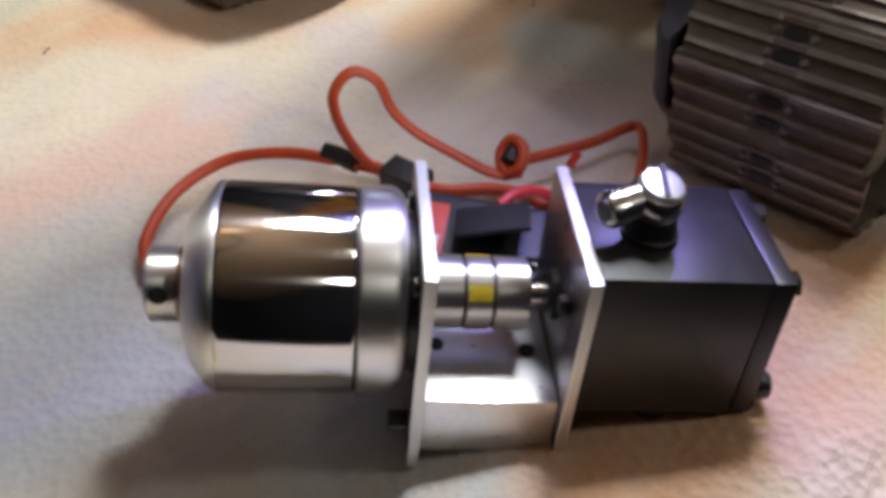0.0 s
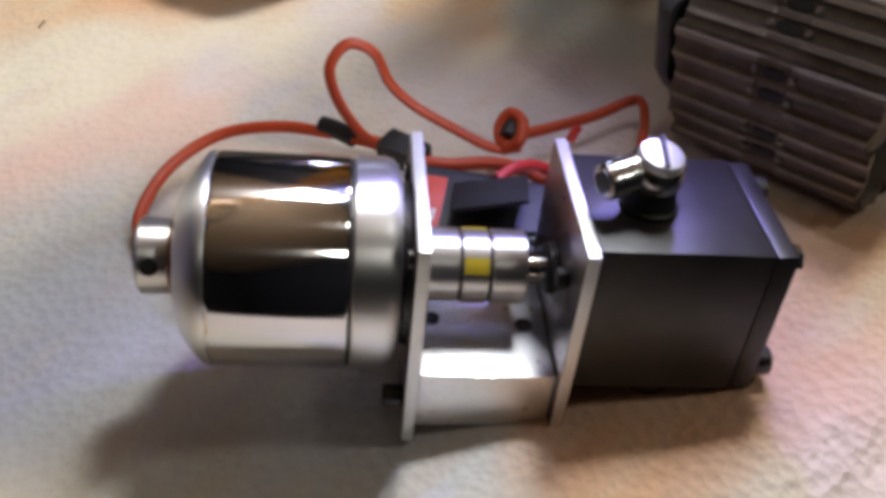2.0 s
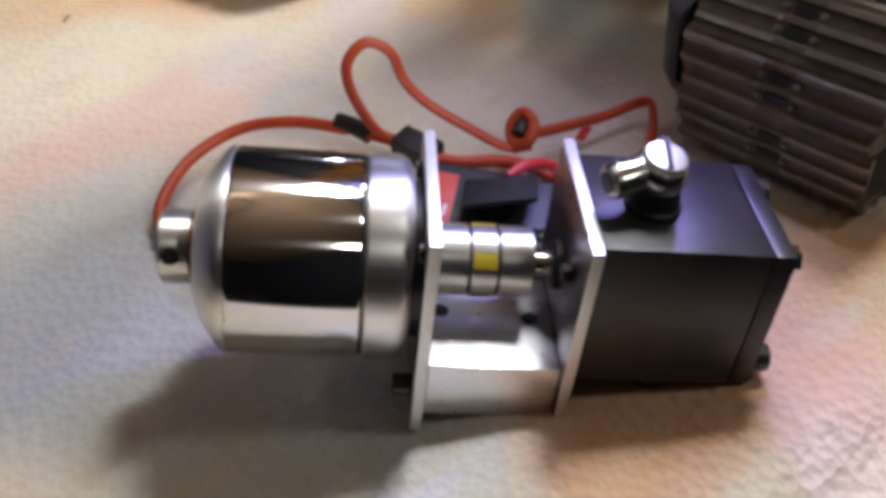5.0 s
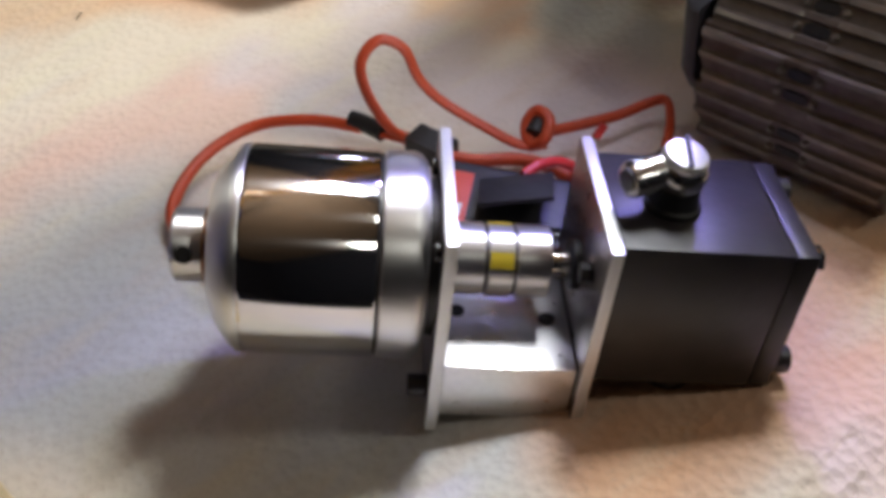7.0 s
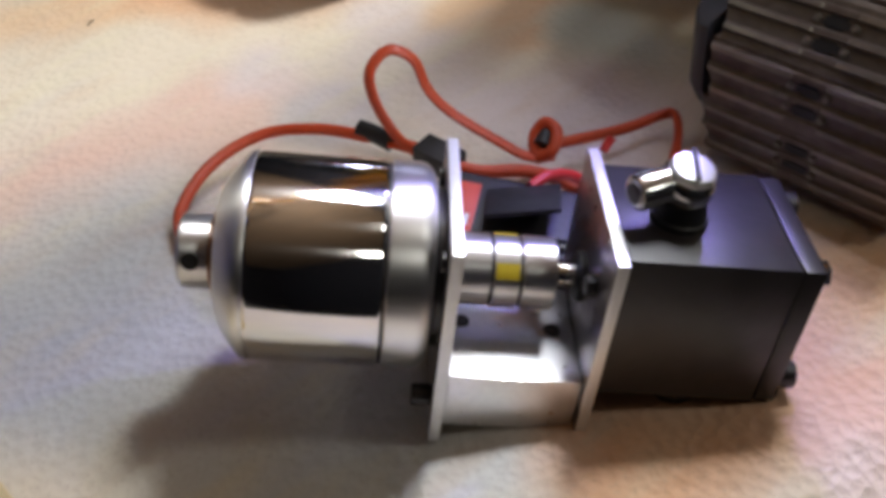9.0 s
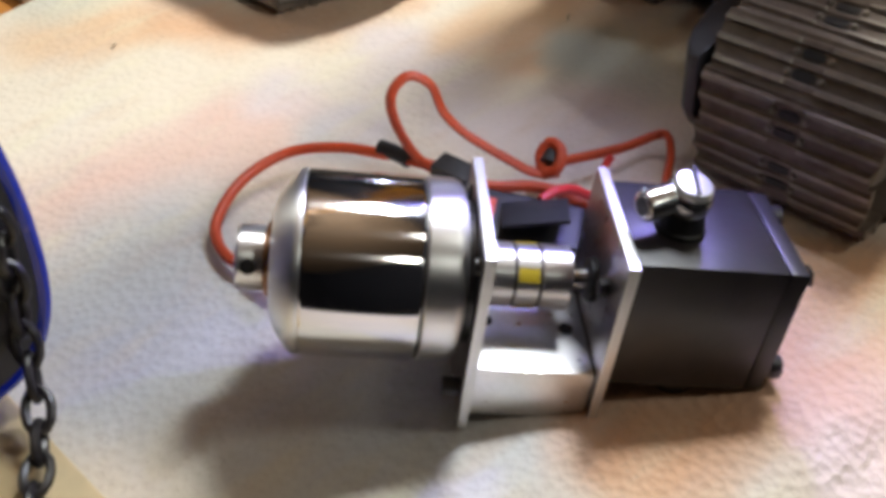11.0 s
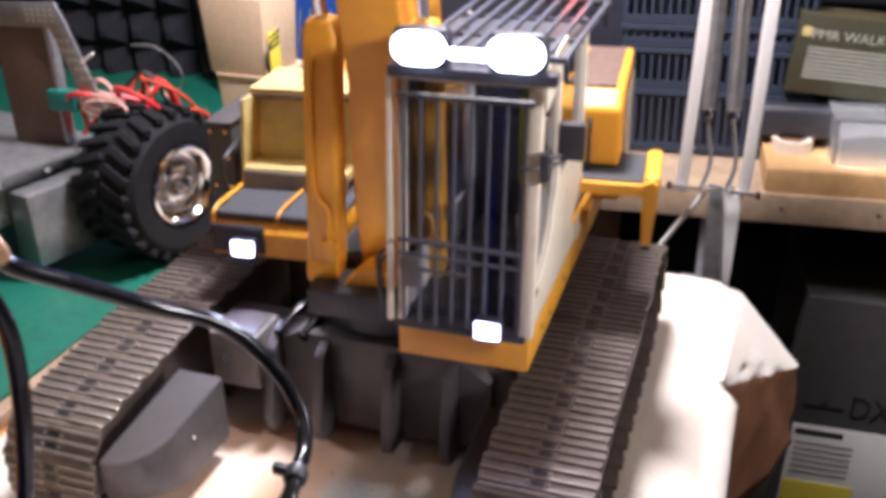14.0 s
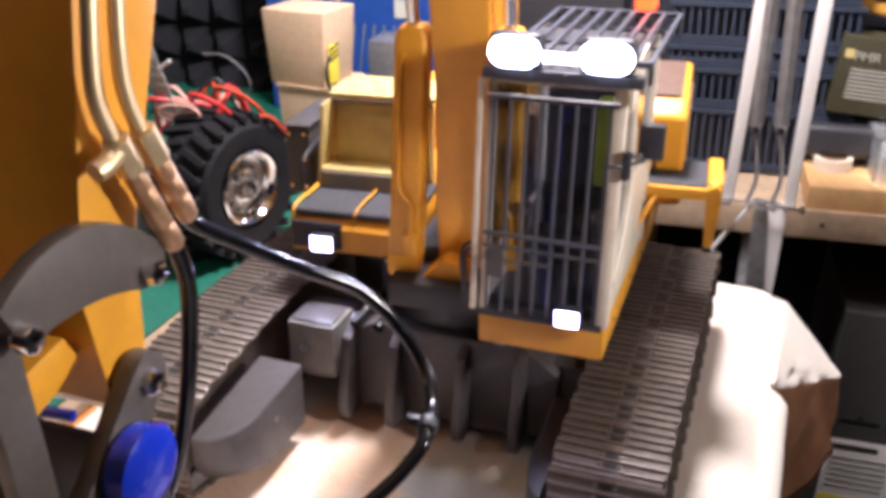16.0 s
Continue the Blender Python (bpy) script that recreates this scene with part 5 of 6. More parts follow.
        part("cross_band", box((x, -0.300, 0.0640), (x + 0.0028, -0.236, 0.0760), 0.0006), M_BLUE, side, "dark blue cross band")
        part("side_rim", tube_in(B(), [(x + 0.0015, y, z) for y, z in rim], 0.0022, 8, 6), M_BLUE, side, "blue painted rim")
        part("lug", lathe_in(B(), (x - 0.002, -0.2560, 0.203), (1, 0, 0), [(0, 0), (0, 0.0100), (0.001, 0.0120), (0.007, 0.0120), (0.008, 0.0100), (0.008, 0)], 28), M_BLUE, side, "blue rounded lug")
    back = [(-0.2470, 0.206)] + rim[1:5]
    part("bucket_back", prism_in(B(), [(y - 0.0030, z) for y, z in back] + [(y - 0.0055, z) for y, z in back[::-1]], "x", -0.0862, -0.0088), M_DARK, bucket, "dark worn bucket back plate")
    for x in (-0.0905, -0.0140):
        part("cheek_plate", bevel(prism_in(B(), [(-0.2462, 0.209), (-0.2510, 0.197), (-0.2490, 0.184), (-0.2370, 0.140), (-0.2300, 0.108), (-0.2900, 0.104), (-0.2850, 0.170), (-0.2640, 0.206)], "x", x + 0.0034, x + 0.0056), 0.0006), M_DARK, bucket, "dark worn cheek plate")
    part("bucket_rod", cyl((-0.088, -0.2640, 0.0480), (-0.0085, -0.2380, 0.0500), 0.0018, n=12), M_CHROME, bucket, "bright steel rod")
    part("bucket_bar", cyl((-0.089, -0.2780, 0.2270), (-0.0235, -0.2645, 0.2225), 0.0016, n=14), M_BLUE, bucket, "blue cross bar")
    chain = part("chain", tube_in(B(), [(-0.0125, -0.2330, 0.0560), (-0.0095, -0.2345, 0.0540), (-0.0100, -0.2370, 0.0500), (-0.0130, -0.2365, 0.0490)], 0.0013, 8), M_BLACK_STEEL, exc, "black steel chain hanging to the table")
    run = smooth_path([(-0.0095, -0.2640, 0.1900), (-0.0088, -0.2555, 0.1650), (-0.0085, -0.2440, 0.1300), (-0.0085, -0.2350, 0.0950), (-0.0085, -0.2335, 0.0700), (-0.0095, -0.2360, 0.0540), (-0.0060, -0.2410, 0.0340), (0.0040, -0.2470, 0.0245), (0.0160, -0.2545, 0.0222), (0.0300, -0.2640, 0.0215)], 40)
    acc, marks = 0.0, [0]
    for k in range(1, len(run)):
        acc += (run[k] - run[k - 1]).length
        if acc > 0.0082:
            marks.append(k)
            acc = 0.0
    for k, (i, j) in enumerate(zip(marks, marks[1:])):
        p, d = (run[i] + run[j]) / 2, (run[j] - run[i]).normalized()
        n = ring_frame(d)[k % 2]
        pts = [p + d * (0.0056 * math.cos(t)) + n * (0.0031 * math.sin(t)) for t in [q * math.tau / 12 for q in range(13)]]
        part("chain_link", tube_in(B(), pts, 0.0012, 8, 1), M_BLACK_STEEL, chain)
    return exc


make_excavator()

# the lamps' light
CAB = LOW @ Matrix.Rotation(radians(0.8), 4, "Z")
for x in (0.0130, 0.0230, 0.0555, 0.0655):
    spot_lamp("roof_lamp_light", CAB @ Vector((x, -0.014, 0.264)), CAB @ Vector((x + 0.01, -0.26, 0.06)), 0.40, (0.78, 0.77, 1.0), 104, 0.006)
spot_lamp("cab_lamp_light", CAB @ Vector((0.0505, -0.020, 0.128)), CAB @ Vector((0.09, -0.16, 0.03)), 1.1, (0.42, 0.34, 1.0), 80, 0.005)
spot_lamp("deck_lamp_light", UPPER @ Vector((-0.1230, 0.078, 0.111)), UPPER @ Vector((-0.10, -0.04, 0.02)), 0.12, (0.74, 0.72, 1.0), 125, 0.005)


# ---- the second table's mat and the half-built truck model ----
solid("plank", box((-0.95, -0.125, -0.0075), (-0.281, 0.80, 0.0020), 0.0015), M_OLDWOOD, "weathered wooden plank beside the towel", "plank", LOW)
solid("cutting_mat", box((-0.94, -0.084, 0.0022), (-0.292, 0.78, 0.0048), 0.0008), M_MAT, "green cutting mat on the plank", "mat", LOW)
offcut = thing("wood_offcut", "pale pine offcut of two glued boards lying on the towel", "wood", pose(-0.1355, -0.0205, 0.0065, 0, 0, -45.5))
part("board", box((-0.070, -0.034, -0.006), (0.070, 0.014, 0.0115), 0.0012), M_OFFCUT, offcut)
part("board", box((-0.070, 0.0143, -0.006), (0.066, 0.034, 0.0085), 0.0012), M_OFFCUT, offcut)
for x, y, r, h in ((-0.309, -0.042, 0.0205, 0.030), (-0.326, -0.088, 0.0230, 0.031)):
    solid("wood_disc", lathe_in(B(), (x, y, 0.0050), (0, 0, 1), [(0, 0), (0, r - 0.001), (0.001, r), (h - 0.002, r), (h, r - 0.002), (h - 0.001, r * 0.62), (h - 0.005, r * 0.55), (h - 0.005, 0)], 48), M_PINE, "pale turned wooden disc on the green mat", "wood", LOW, "turned wooden discs")


def make_wheel(parent, centre, axis, label):
    """A lugged tyre on a chrome rim; axis points out of the outer face."""
    c, axis = Vector(centre), Vector(axis).normalized()
    w = 0.031
    tyre = part("tyre", lathe_in(B(), c, axis, [(-w, 0.040), (-w, 0.053), (-w + 0.006, 0.0590), (-0.012, 0.0604), (0.012, 0.0604), (w - 0.006, 0.0590), (w, 0.053), (w + 0.0005, 0.045), (w - 0.001, 0.0360), (w - 0.006, 0.0332), (-w, 0.0332), (-w, 0.040)], 64), M_TYRE, parent, label)
    a, b = ring_frame(axis)
    for k in range(26):
        for s in (-1, 1):
            t = (k + (0.25 if s > 0 else 0.75)) * math.tau / 26
            rad = math.cos(t) * a + math.sin(t) * b
            tan = axis.cross(rad)
            m = Matrix((tuple(tan), tuple(rad), tuple(axis))).transposed().to_4x4()
            bm = box((-0.0033, 0.0, -0.0145), (0.0033, 0.0062, 0.0145), 0.0008, 1)
            bm.transform(Matrix.Translation(c + rad * 0.0582 + axis * (s * 0.0165)) @ m @ Matrix.Rotation(radians(18 * s), 4, "Y"))
            part("lug", bm, M_TYRE, tyre)
    rim = part("rim", lathe_in(B(), c, axis, [(w - 0.013, 0.0), (w - 0.013, 0.010), (w - 0.010, 0.012), (w - 0.012, 0.022), (w - 0.010, 0.026), (w - 0.001, 0.0290), (w + 0.0012, 0.0318), (w - 0.0005, 0.0335), (w - 0.006, 0.0335), (w - 0.012, 0.0330), (-w + 0.002, 0.0330), (-w + 0.002, 0.0)], 64), M_CHROME, parent, "chrome dished rim")
    part("hub_cap", lathe_in(B(), c + axis * (w - 0.013), axis, [(0, 0.0), (0, 0.011), (0.006, 0.0095), (0.010, 0.007), (0.011, 0.0)], 28), M_CHROME, rim, "chrome hub cap")
    for k in range(8):
        t = k * math.tau / 8
        q = c + axis * (w - 0.0125) + 0.0175 * (math.cos(t) * a + math.sin(t) * b)
        part("wheel_nut", cyl(q, q + axis * 0.0035, 0.0024, n=6), M_CHROME, rim)
    return tyre


def make_truck():
    truck = thing("truck_model", "half-built scale truck with bare metal chassis and loose wiring", "truck model", UPPER)
    ax = Vector((0.95, -0.31, 0))
    make_wheel(truck, (-0.290, 0.2760, 0.0694), ax, "large black lugged tyre")
    part("axle", cyl((-0.50, 0.38, 0.0694), (-0.292, 0.266, 0.0694), 0.008, n=20), M_GALV, truck, "bare metal axle")
    rot = Matrix.Translation((-0.40, 0.29, 0.0)) @ Matrix.Rotation(radians(-20), 4, "Z")
    rail = part("chassis_rail", box((0.030, -0.23, 0.050), (0.042, 0.03, 0.092), 0.001), M_GALV, truck, "bare sheet-metal chassis rail", m=rot)
    part("chassis_rail", box((-0.090, -0.23, 0.050), (-0.078, 0.06, 0.092), 0.001), M_GALV, truck, m=rot)
    for y in (-0.20, -0.12):
        part("cross_member", box((-0.078, y, 0.055), (0.030, y + 0.02, 0.085), 0.001), M_GALV, truck, m=rot)
    for k in range(5):
        y = -0.215 + 0.045 * k
        for z in (0.058, 0.084):
            part("rail_bolt", cyl((0.0415, y, z), (0.0445, y, z), 0.0026, n=6), M_CHROME, rail, m=rot)
    for y0 in (-0.20, -0.155, -0.10):
        part("rail_slot", box((0.0418, y0, 0.064), (0.0424, y0 + 0.018, 0.079)), M_DARK, rail, "dark slot", m=rot)
    part("tank", box((0.044, -0.075, 0.018), (0.072, -0.010, 0.080), 0.003, 2), M_GALV, truck, "bare metal box on the chassis side", m=rot)
    part("tray", box((-0.10, -0.10, 0.093), (0.058, 0.02, 0.097), 0.0008), M_GALV, truck, "bare metal floor plate", m=rot)
    part("dish", lathe_in(B(), (-0.362, 0.082, 0.0060), (0.15, -0.1, 1), [(0.0, 0.0), (0.0, 0.022), (0.012, 0.034), (0.024, 0.0395), (0.030, 0.0405), (0.030, 0.0390), (0.024, 0.0380), (0.013, 0.0320), (0.004, 0.020), (0.004, 0.0)], 48), M_CHROME, truck, "loose chrome wheel dish")
    # rear board, perforated bracket
    pan = part("board", box((-0.415, 0.270, 0.083), (-0.3665, 0.275, 0.198), 0.0008), M_RUST, truck, "brown fibre board")
    part("board_frame", box((-0.3655, 0.266, 0.083), (-0.3630, 0.279, 0.205), 0.0004), M_GALV, pan)
    strap = part("bracket", bevel(prism_in(B(), [(-0.420, 0.196), (-0.420, 0.2140), (-0.352, 0.2160), (-0.346, 0.2040), (-0.322, 0.128), (-0.336, 0.122), (-0.360, 0.196)], "y", 0.2660, 0.2685), 0.0004), M_GALV, truck, "perforated grey metal bracket")
    for i in range(5):
        for j in range(3):
            x, z = -0.378 + 0.0055 * i, 0.2105 - 0.0045 * j
            part("hole", cyl((x, 0.2656, z), (x, 0.2662, z), 0.0013, n=8), M_PRINT, strap)
            x, z = -0.3545 + 0.0045 * j + 0.004 * i, 0.186 - 0.0075 * i
            part("hole", cyl((x, 0.2656, z), (x, 0.2662, z), 0.0013, n=8), M_PRINT, strap)
    # wiring
    rnd = random.Random(4)
    mats = (M_RED_CABLE, M_RED_CABLE, M_ORANGE_CABLE, M_RED_CABLE, M_PINK_CABLE, M_RED_CABLE, M_RUBBER, M_ORANGE_CABLE)
    for k, mat in enumerate(mats):
        x, y, z = -0.365 + 0.012 * (k % 4), 0.275 + 0.008 * (k % 5), 0.112 + 0.004 * k
        pts = [(x, y, 0.105)] + [(x + 0.017 * i + rnd.uniform(-0.010, 0.010), y + rnd.uniform(-0.015, 0.02), 0.119 + 0.026 * math.sin((i + 0.4) * 0.75 + k) ** 2 + rnd.uniform(-0.006, 0.010)) for i in range(1, 5)] + [(x + 0.084, y + 0.02, 0.106)]
        part("wire", tube_in(B(), pts, 0.0021 if mat is M_RED_CABLE else 0.0016, 8, 6), mat, truck, "loose coloured wire")
    for k in range(3):
        pts = [(-0.320 + 0.020 * math.cos(t + k * 0.3) - 0.004 * k, 0.262 + 0.004 * k, 0.133 + 0.007 * math.sin(t) + 0.003 * k) for t in [j * math.tau / 10 for j in range(11)]]
        part("wire_coil", tube_in(B(), pts, 0.0012, 8, 3), M_PINK_CABLE, truck, "pale wire coil")
    part("wire_plug", box((-0.372, 0.262, 0.128), (-0.348, 0.272, 0.146), 0.002), material("teal_plastic", (0.02, 0.20, 0.17), 0.5, grain=0.2), truck, "teal plastic plug")
    part("wire_end", cyl((-0.334, 0.262, 0.170), (-0.322, 0.262, 0.178), 0.0012, n=8), M_WHITE_BAR, truck)
    part("thin_wire", tube_in(B(), [(-0.3300, 0.33, 0.168), (-0.310, 0.335, 0.166), (-0.292, 0.335, 0.152), (-0.288, 0.335, 0.138), (-0.298, 0.335, 0.120), (-0.290, 0.335, 0.104), (-0.286, 0.335, 0.092)], 0.0006, 6), M_GALV, truck, "thin bare wire")
    return truck


make_truck()


def make_carton(name, label, corner, da, la, db, lb, z0, z1, flap):
    a, b = Vector(da).normalized(), Vector(db).normalized()
    m = Matrix((tuple(a), tuple(b), (0, 0, 1))).transposed().to_4x4()
    m.translation = Vector((corner[0], corner[1], z0))
    box_ob = thing(name, label, "carton", m, "stacked cartons")
    h = z1 - z0
    bm = box((0, 0, 0), (la, lb, h), 0.0012)
    for v in bm.verts:
        v.co.x += 0.004 * (v.co.z / h - 0.5) * (1 if v.co.x > la / 2 else -1)
        v.co.y += 0.003 * (v.co.z / h - 0.5) * (1 if v.co.y > lb / 2 else -1)
    body = part("body", bm, M_CARTON, box_ob)
    if flap:
        part("flap_edge", box((-0.003, -0.003, h - 0.002), (la + 0.003, lb + 0.003, h + 0.0012), 0.0005), M_CARTON, body, "slightly open lid flaps")
    return box_ob


CA, CB = (-0.61, 0.79, 0), (0.79, 0.61, 0)
Z_MID = 0.1065
make_carton("carton", "upper brown cardboard carton on another carton", (0.188, 0.680), CA, 0.069, CB, 0.060, Z_MID, 0.183, False)
make_carton("carton", "lower brown cardboard carton on the plank", (0.191, 0.680), CA, 0.060, CB, 0.068, 0.0052, Z_MID - 0.0015, True)
tag = solid("paper_tag", box((-0.009, -0.0006, -0.020), (0.009, 0.0006, 0.020), 0.0003), M_LABEL_YELLOW, "yellow paper tag stuck on the carton", "tag", pose(0.2008, 0.6863, 0.130, 0, 0, 37.7))
for z in (0.003, 0.0085, 0.014):
    part("stripe", prism_in(B(), [(-0.0085, z), (0.0085, z + 0.004), (0.0085, z + 0.0065), (-0.0085, z + 0.0025)], "y", -0.0011, -0.0007), M_RUBBER, tag, "black warning stripe")
solid("strap", tube_in(B(), [(0.1945, 0.6810, 0.138), (0.1890, 0.6765, 0.128), (0.1900, 0.6765, 0.112), (0.1935, 0.6760, 0.100), (0.1945, 0.6765, 0.070)], 0.0015, 8), M_RUBBER, "black strap hanging over the carton", "strap")


# ---- the wall behind: foam, board, crates, shelf ----
def make_foam():
    bm = B()
    s, n, rows = 0.050, 26, 16
    for i in range(n):
        for j in range(rows):
            x, z = -1.62 + s * i, -0.16 + s * j
            c = [bm.verts.new((x + dx * s, 0, z + dz * s)) for dx, dz in ((0.02, 0.02), (0.98, 0.02), (0.98, 0.98), (0.02, 0.98))]
            t = [bm.verts.new((x + (0.5 + dx) * s, -0.030, z + (0.46 + dz) * s)) for dx, dz in ((-0.09, -0.09), (0.09, -0.09), (0.09, 0.09), (-0.09, 0.09))]
            for k in range(4):
                bm.faces.new((c[k], c[(k + 1) % 4], t[(k + 1) % 4], t[k]))
            bm.faces.new(t)
    box_in(bm, (-1.63, 0.001, -0.17), (-0.30, 0.022, 0.66))
    solid("acoustic_foam", bm, M_FOAM, "charcoal pyramid acoustic foam on the back wall", "foam panel", UPPER @ pose(0, 0.80, 0), kind="stuff")


make_foam()
poster = thing("blue_board", "blue printed board leaning at the back wall", "board", UPPER)
part("panel", box((-0.44, 0.705, -0.05), (-0.02, 0.712, 0.42), 0.001), M_BLUEBOX, poster)
for k, (x, z, w) in enumerate(((-0.345, 0.168, 0.010), (-0.330, 0.172, 0.008), (-0.345, 0.150, 0.006), (-0.275, 0.160, 0.012), (-0.268, 0.132, 0.020))):
    part("print_bar", box((x, 0.7035, z), (x + w, 0.7048, z + 0.022)), M_PRINT, poster)
rack = thing("wire_rack", "small wire rack before the blue board", "rack", UPPER)
for k in range(5):
    x = -0.300 + 0.012 * k
    part("rod", bar(B(), (x, 0.60, 0.02), (x + 0.010, 0.62, 0.140), 0.0011), M_GALV, rack)
part("rod", bar(B(), (-0.310, 0.60, 0.075), (-0.230, 0.61, 0.075), 0.0012), M_GALV, rack)
part("rack_base", box((-0.315, 0.59, 0.0055), (-0.225, 0.64, 0.022), 0.001), M_GALV, rack)
solid("charger", box((-0.265, 0.590, 0.0055), (-0.220, 0.645, 0.128), 0.003), M_GALV, "pale grey charger standing behind the cylinder", "charger", UPPER)
dev = thing("electronic_device", "dark device with red indicator lamps behind the cab", "electronics", UPPER)
part("body", box((-0.150, 0.60, 0.0), (0.020, 0.68, 0.235), 0.006), M_DARK, dev)
for k, (x, z) in enumerate(((-0.124, 0.186), (-0.104, 0.191), (-0.098, 0.191), (-0.085, 0.196), (-0.110, 0.193))):
    part("indicator", cyl((x, 0.5975, z), (x, 0.5998, z), 0.0014, n=10), M_RED_LED, dev, "red indicator lamp")


def make_crate(z0, z1, m):
    crate = thing("plastic_crate", "dark blue slotted plastic crate in a stack", "crate", m, "stacked crates")
    w, d, h = 0.19, 0.14, z1 - z0
    shell = part("floor", box((0, 0, z0), (w, d, z0 + 0.004), 0.0008), M_CRATE, crate)
    for y in (0.0, d - 0.003):
        part("rim", box((-0.003, y - 0.002, z1 - 0.006), (w + 0.003, y + 0.005, z1), 0.0008), M_CRATE, crate)
        part("foot_rail", box((0, y, z0 + 0.0045), (w, y + 0.003, z0 + 0.009), 0.0005), M_CRATE, crate)
        n = 22
        for k in range(n):
            x = 0.002 + (w - 0.006) * k / (n - 1)
            part("slat", box((x - 0.0012, y, z0 + 0.009), (x + 0.0022, y + 0.003, z1 - 0.006)), M_CRATE, crate)
    for x in (-0.001, w - 0.002):
        part("end_wall", box((x, 0.004, z0 + 0.004), (x + 0.003, d - 0.004, z1 - 0.006)), M_CRATE, crate)
    part("inside", box((0.008, 0.020, z0 + 0.004), (w - 0.008, d - 0.02, z1 - 0.012)), M_DARK, crate, "dark contents")
    return crate


for k, (z0, z1, dx) in enumerate(((-0.002, 0.068, 0.010), (0.068, 0.113, 0.006), (0.113, 0.137, 0.004), (0.137, 0.183, 0.003), (0.183, 0.245, 0.0))):
    make_crate(z0, z1 - 0.0008, UPPER @ pose(0.066 + dx, 0.62, 0))

shelf = thing("workshop_shelf", "weathered wooden shelf with clutter on it", "shelf", UPPER)
part("board", box((0.02, 0.525, -0.036), (1.05, 0.90, -0.005), 0.002), M_OLDWOOD, shelf, "weathered shelf board")
part("board", box((0.02, 0.535, -0.632), (1.05, 0.90, -0.602), 0.002), M_OLDWOOD, shelf)
for x in (0.03, 1.0):
    part("post", box((x, 0.86, -0.75), (x + 0.04, 0.90, -0.036), 0.002), M_OLDWOOD, shelf)
    part("post", box((x, 0.55, -0.75), (x + 0.04, 0.59, -0.632), 0.002), M_OLDWOOD, shelf)
for x in (0.24, 0.33):
    part("nail", cyl((x, 0.5242, -0.020), (x, 0.5256, -0.020), 0.0022, n=10), M_DARK, shelf)
# added dark sheet in place of the deep shade under the shelf
solid("shelf_back", box((0.06, 0.88, -0.585), (1.0, 0.895, -0.037)), M_FOAM, "dark sheet standing in for the shaded void under the shelf", "", UPPER, kind="structure")
tray = thing("wooden_tray", "pale pine box on the shelf", "wooden box", UPPER)
part("front", box((0.222, 0.530, -0.006), (0.62, 0.540, 0.0195), 0.0012), M_PINE, tray)
part("side", box((0.222, 0.5405, -0.006), (0.232, 0.70, 0.0195), 0.0012), M_PINE, tray)
part("bottom", box((0.2325, 0.5405, -0.006), (0.62, 0.70, 0.0165), 0.001), M_PINE, tray)
tape = thing("tape_roll", "roll of masking tape lying on the wooden box", "tape", UPPER @ pose(0.250, 0.600, 0.0166))
part("roll", lathe_in(B(), (0, 0, 0), (0, 0, 1), [(0, 0.014), (0, 0.020), (0.013, 0.020), (0.013, 0.014), (0, 0.014)], 40), M_TAPE, tape)
tub = thing("plastic_tub", "clear plastic tub on the wooden box", "tub", UPPER)
for lo, hi in (((0.285, 0.555, 0.0168), (0.42, 0.5575, 0.064)), ((0.285, 0.640, 0.0168), (0.42, 0.6425, 0.064)), ((0.285, 0.558, 0.0168), (0.2875, 0.6395, 0.064))):
    part("wall", box(lo, hi, 0.0006), M_CLEAR, tub).visible_shadow = False
part("rim", box((0.281, 0.551, 0.0642), (0.424, 0.6465, 0.0662), 0.0006), M_CLEAR, tub, "clear lid").visible_shadow = False
part("foil", bevel(prism_in(B(), [(0.292, 0.0170), (0.292, 0.044), (0.315, 0.050), (0.36, 0.045), (0.415, 0.048), (0.415, 0.0170)], "y", 0.562, 0.635), 0.003, 2), M_FOIL, tub, "crumpled foil inside")
pmr = thing("radio_box", "olive printed radio packaging standing on the clutter", "box", UPPER @ pose(0.236, 0.607, 0.0765, 0, 5, 2))
part("carton_body", box((0, 0, 0), (0.200, 0.045, 0.080), 0.001), M_OLIVE, pmr)
words("lettering", "PMR WALKIE-TALKIE", 0.0138, M_OLIVE_PRINT, pmr, pose(0.013, -0.0006, 0.056), 0.0002, 0.130)
part("logo", box((0.004, -0.0008, 0.058), (0.013, 0.0, 0.067), 0.0002), M_LEMON, pmr, "small gold square")
for k in range(8):
    part("print_bar", box((0.013, -0.0006, 0.046 - 0.0042 * k), (0.013 + (0.090 if k % 3 else 0.082), 0.0, 0.0478 - 0.0042 * k)), M_OLIVE_PRINT, pmr)
for k, (lo, hi) in enumerate((((0.215, 0.60, 0.027), (0.30, 0.66, 0.062)), ((0.235, 0.665, 0.027), (0.44, 0.70, 0.075)))):
    solid("cloth_bag", box(lo, hi, 0.008, 3), M_DARK, "dark cloth bundle among the clutter", "clutter", UPPER)
case = thing("tool_case", "orange plastic tool with a long grip opening", "tool", UPPER)
part("body", bevel(prism_in(B(), [(0.165, 0.190), (0.165, 0.214), (0.215, 0.225), (0.56, 0.260), (0.56, 0.150), (0.30, 0.164)], "y", 0.65, 0.69), 0.006, 3), M_ORANGE_CASE, case)
part("grip_opening", bevel(prism_in(B(), [(0.272, 0.184), (0.268, 0.192), (0.274, 0.202), (0.34, 0.200), (0.348, 0.190), (0.34, 0.180)], "y", 0.6485, 0.6515), 0.0006), M_RUBBER, case, "dark grip opening")
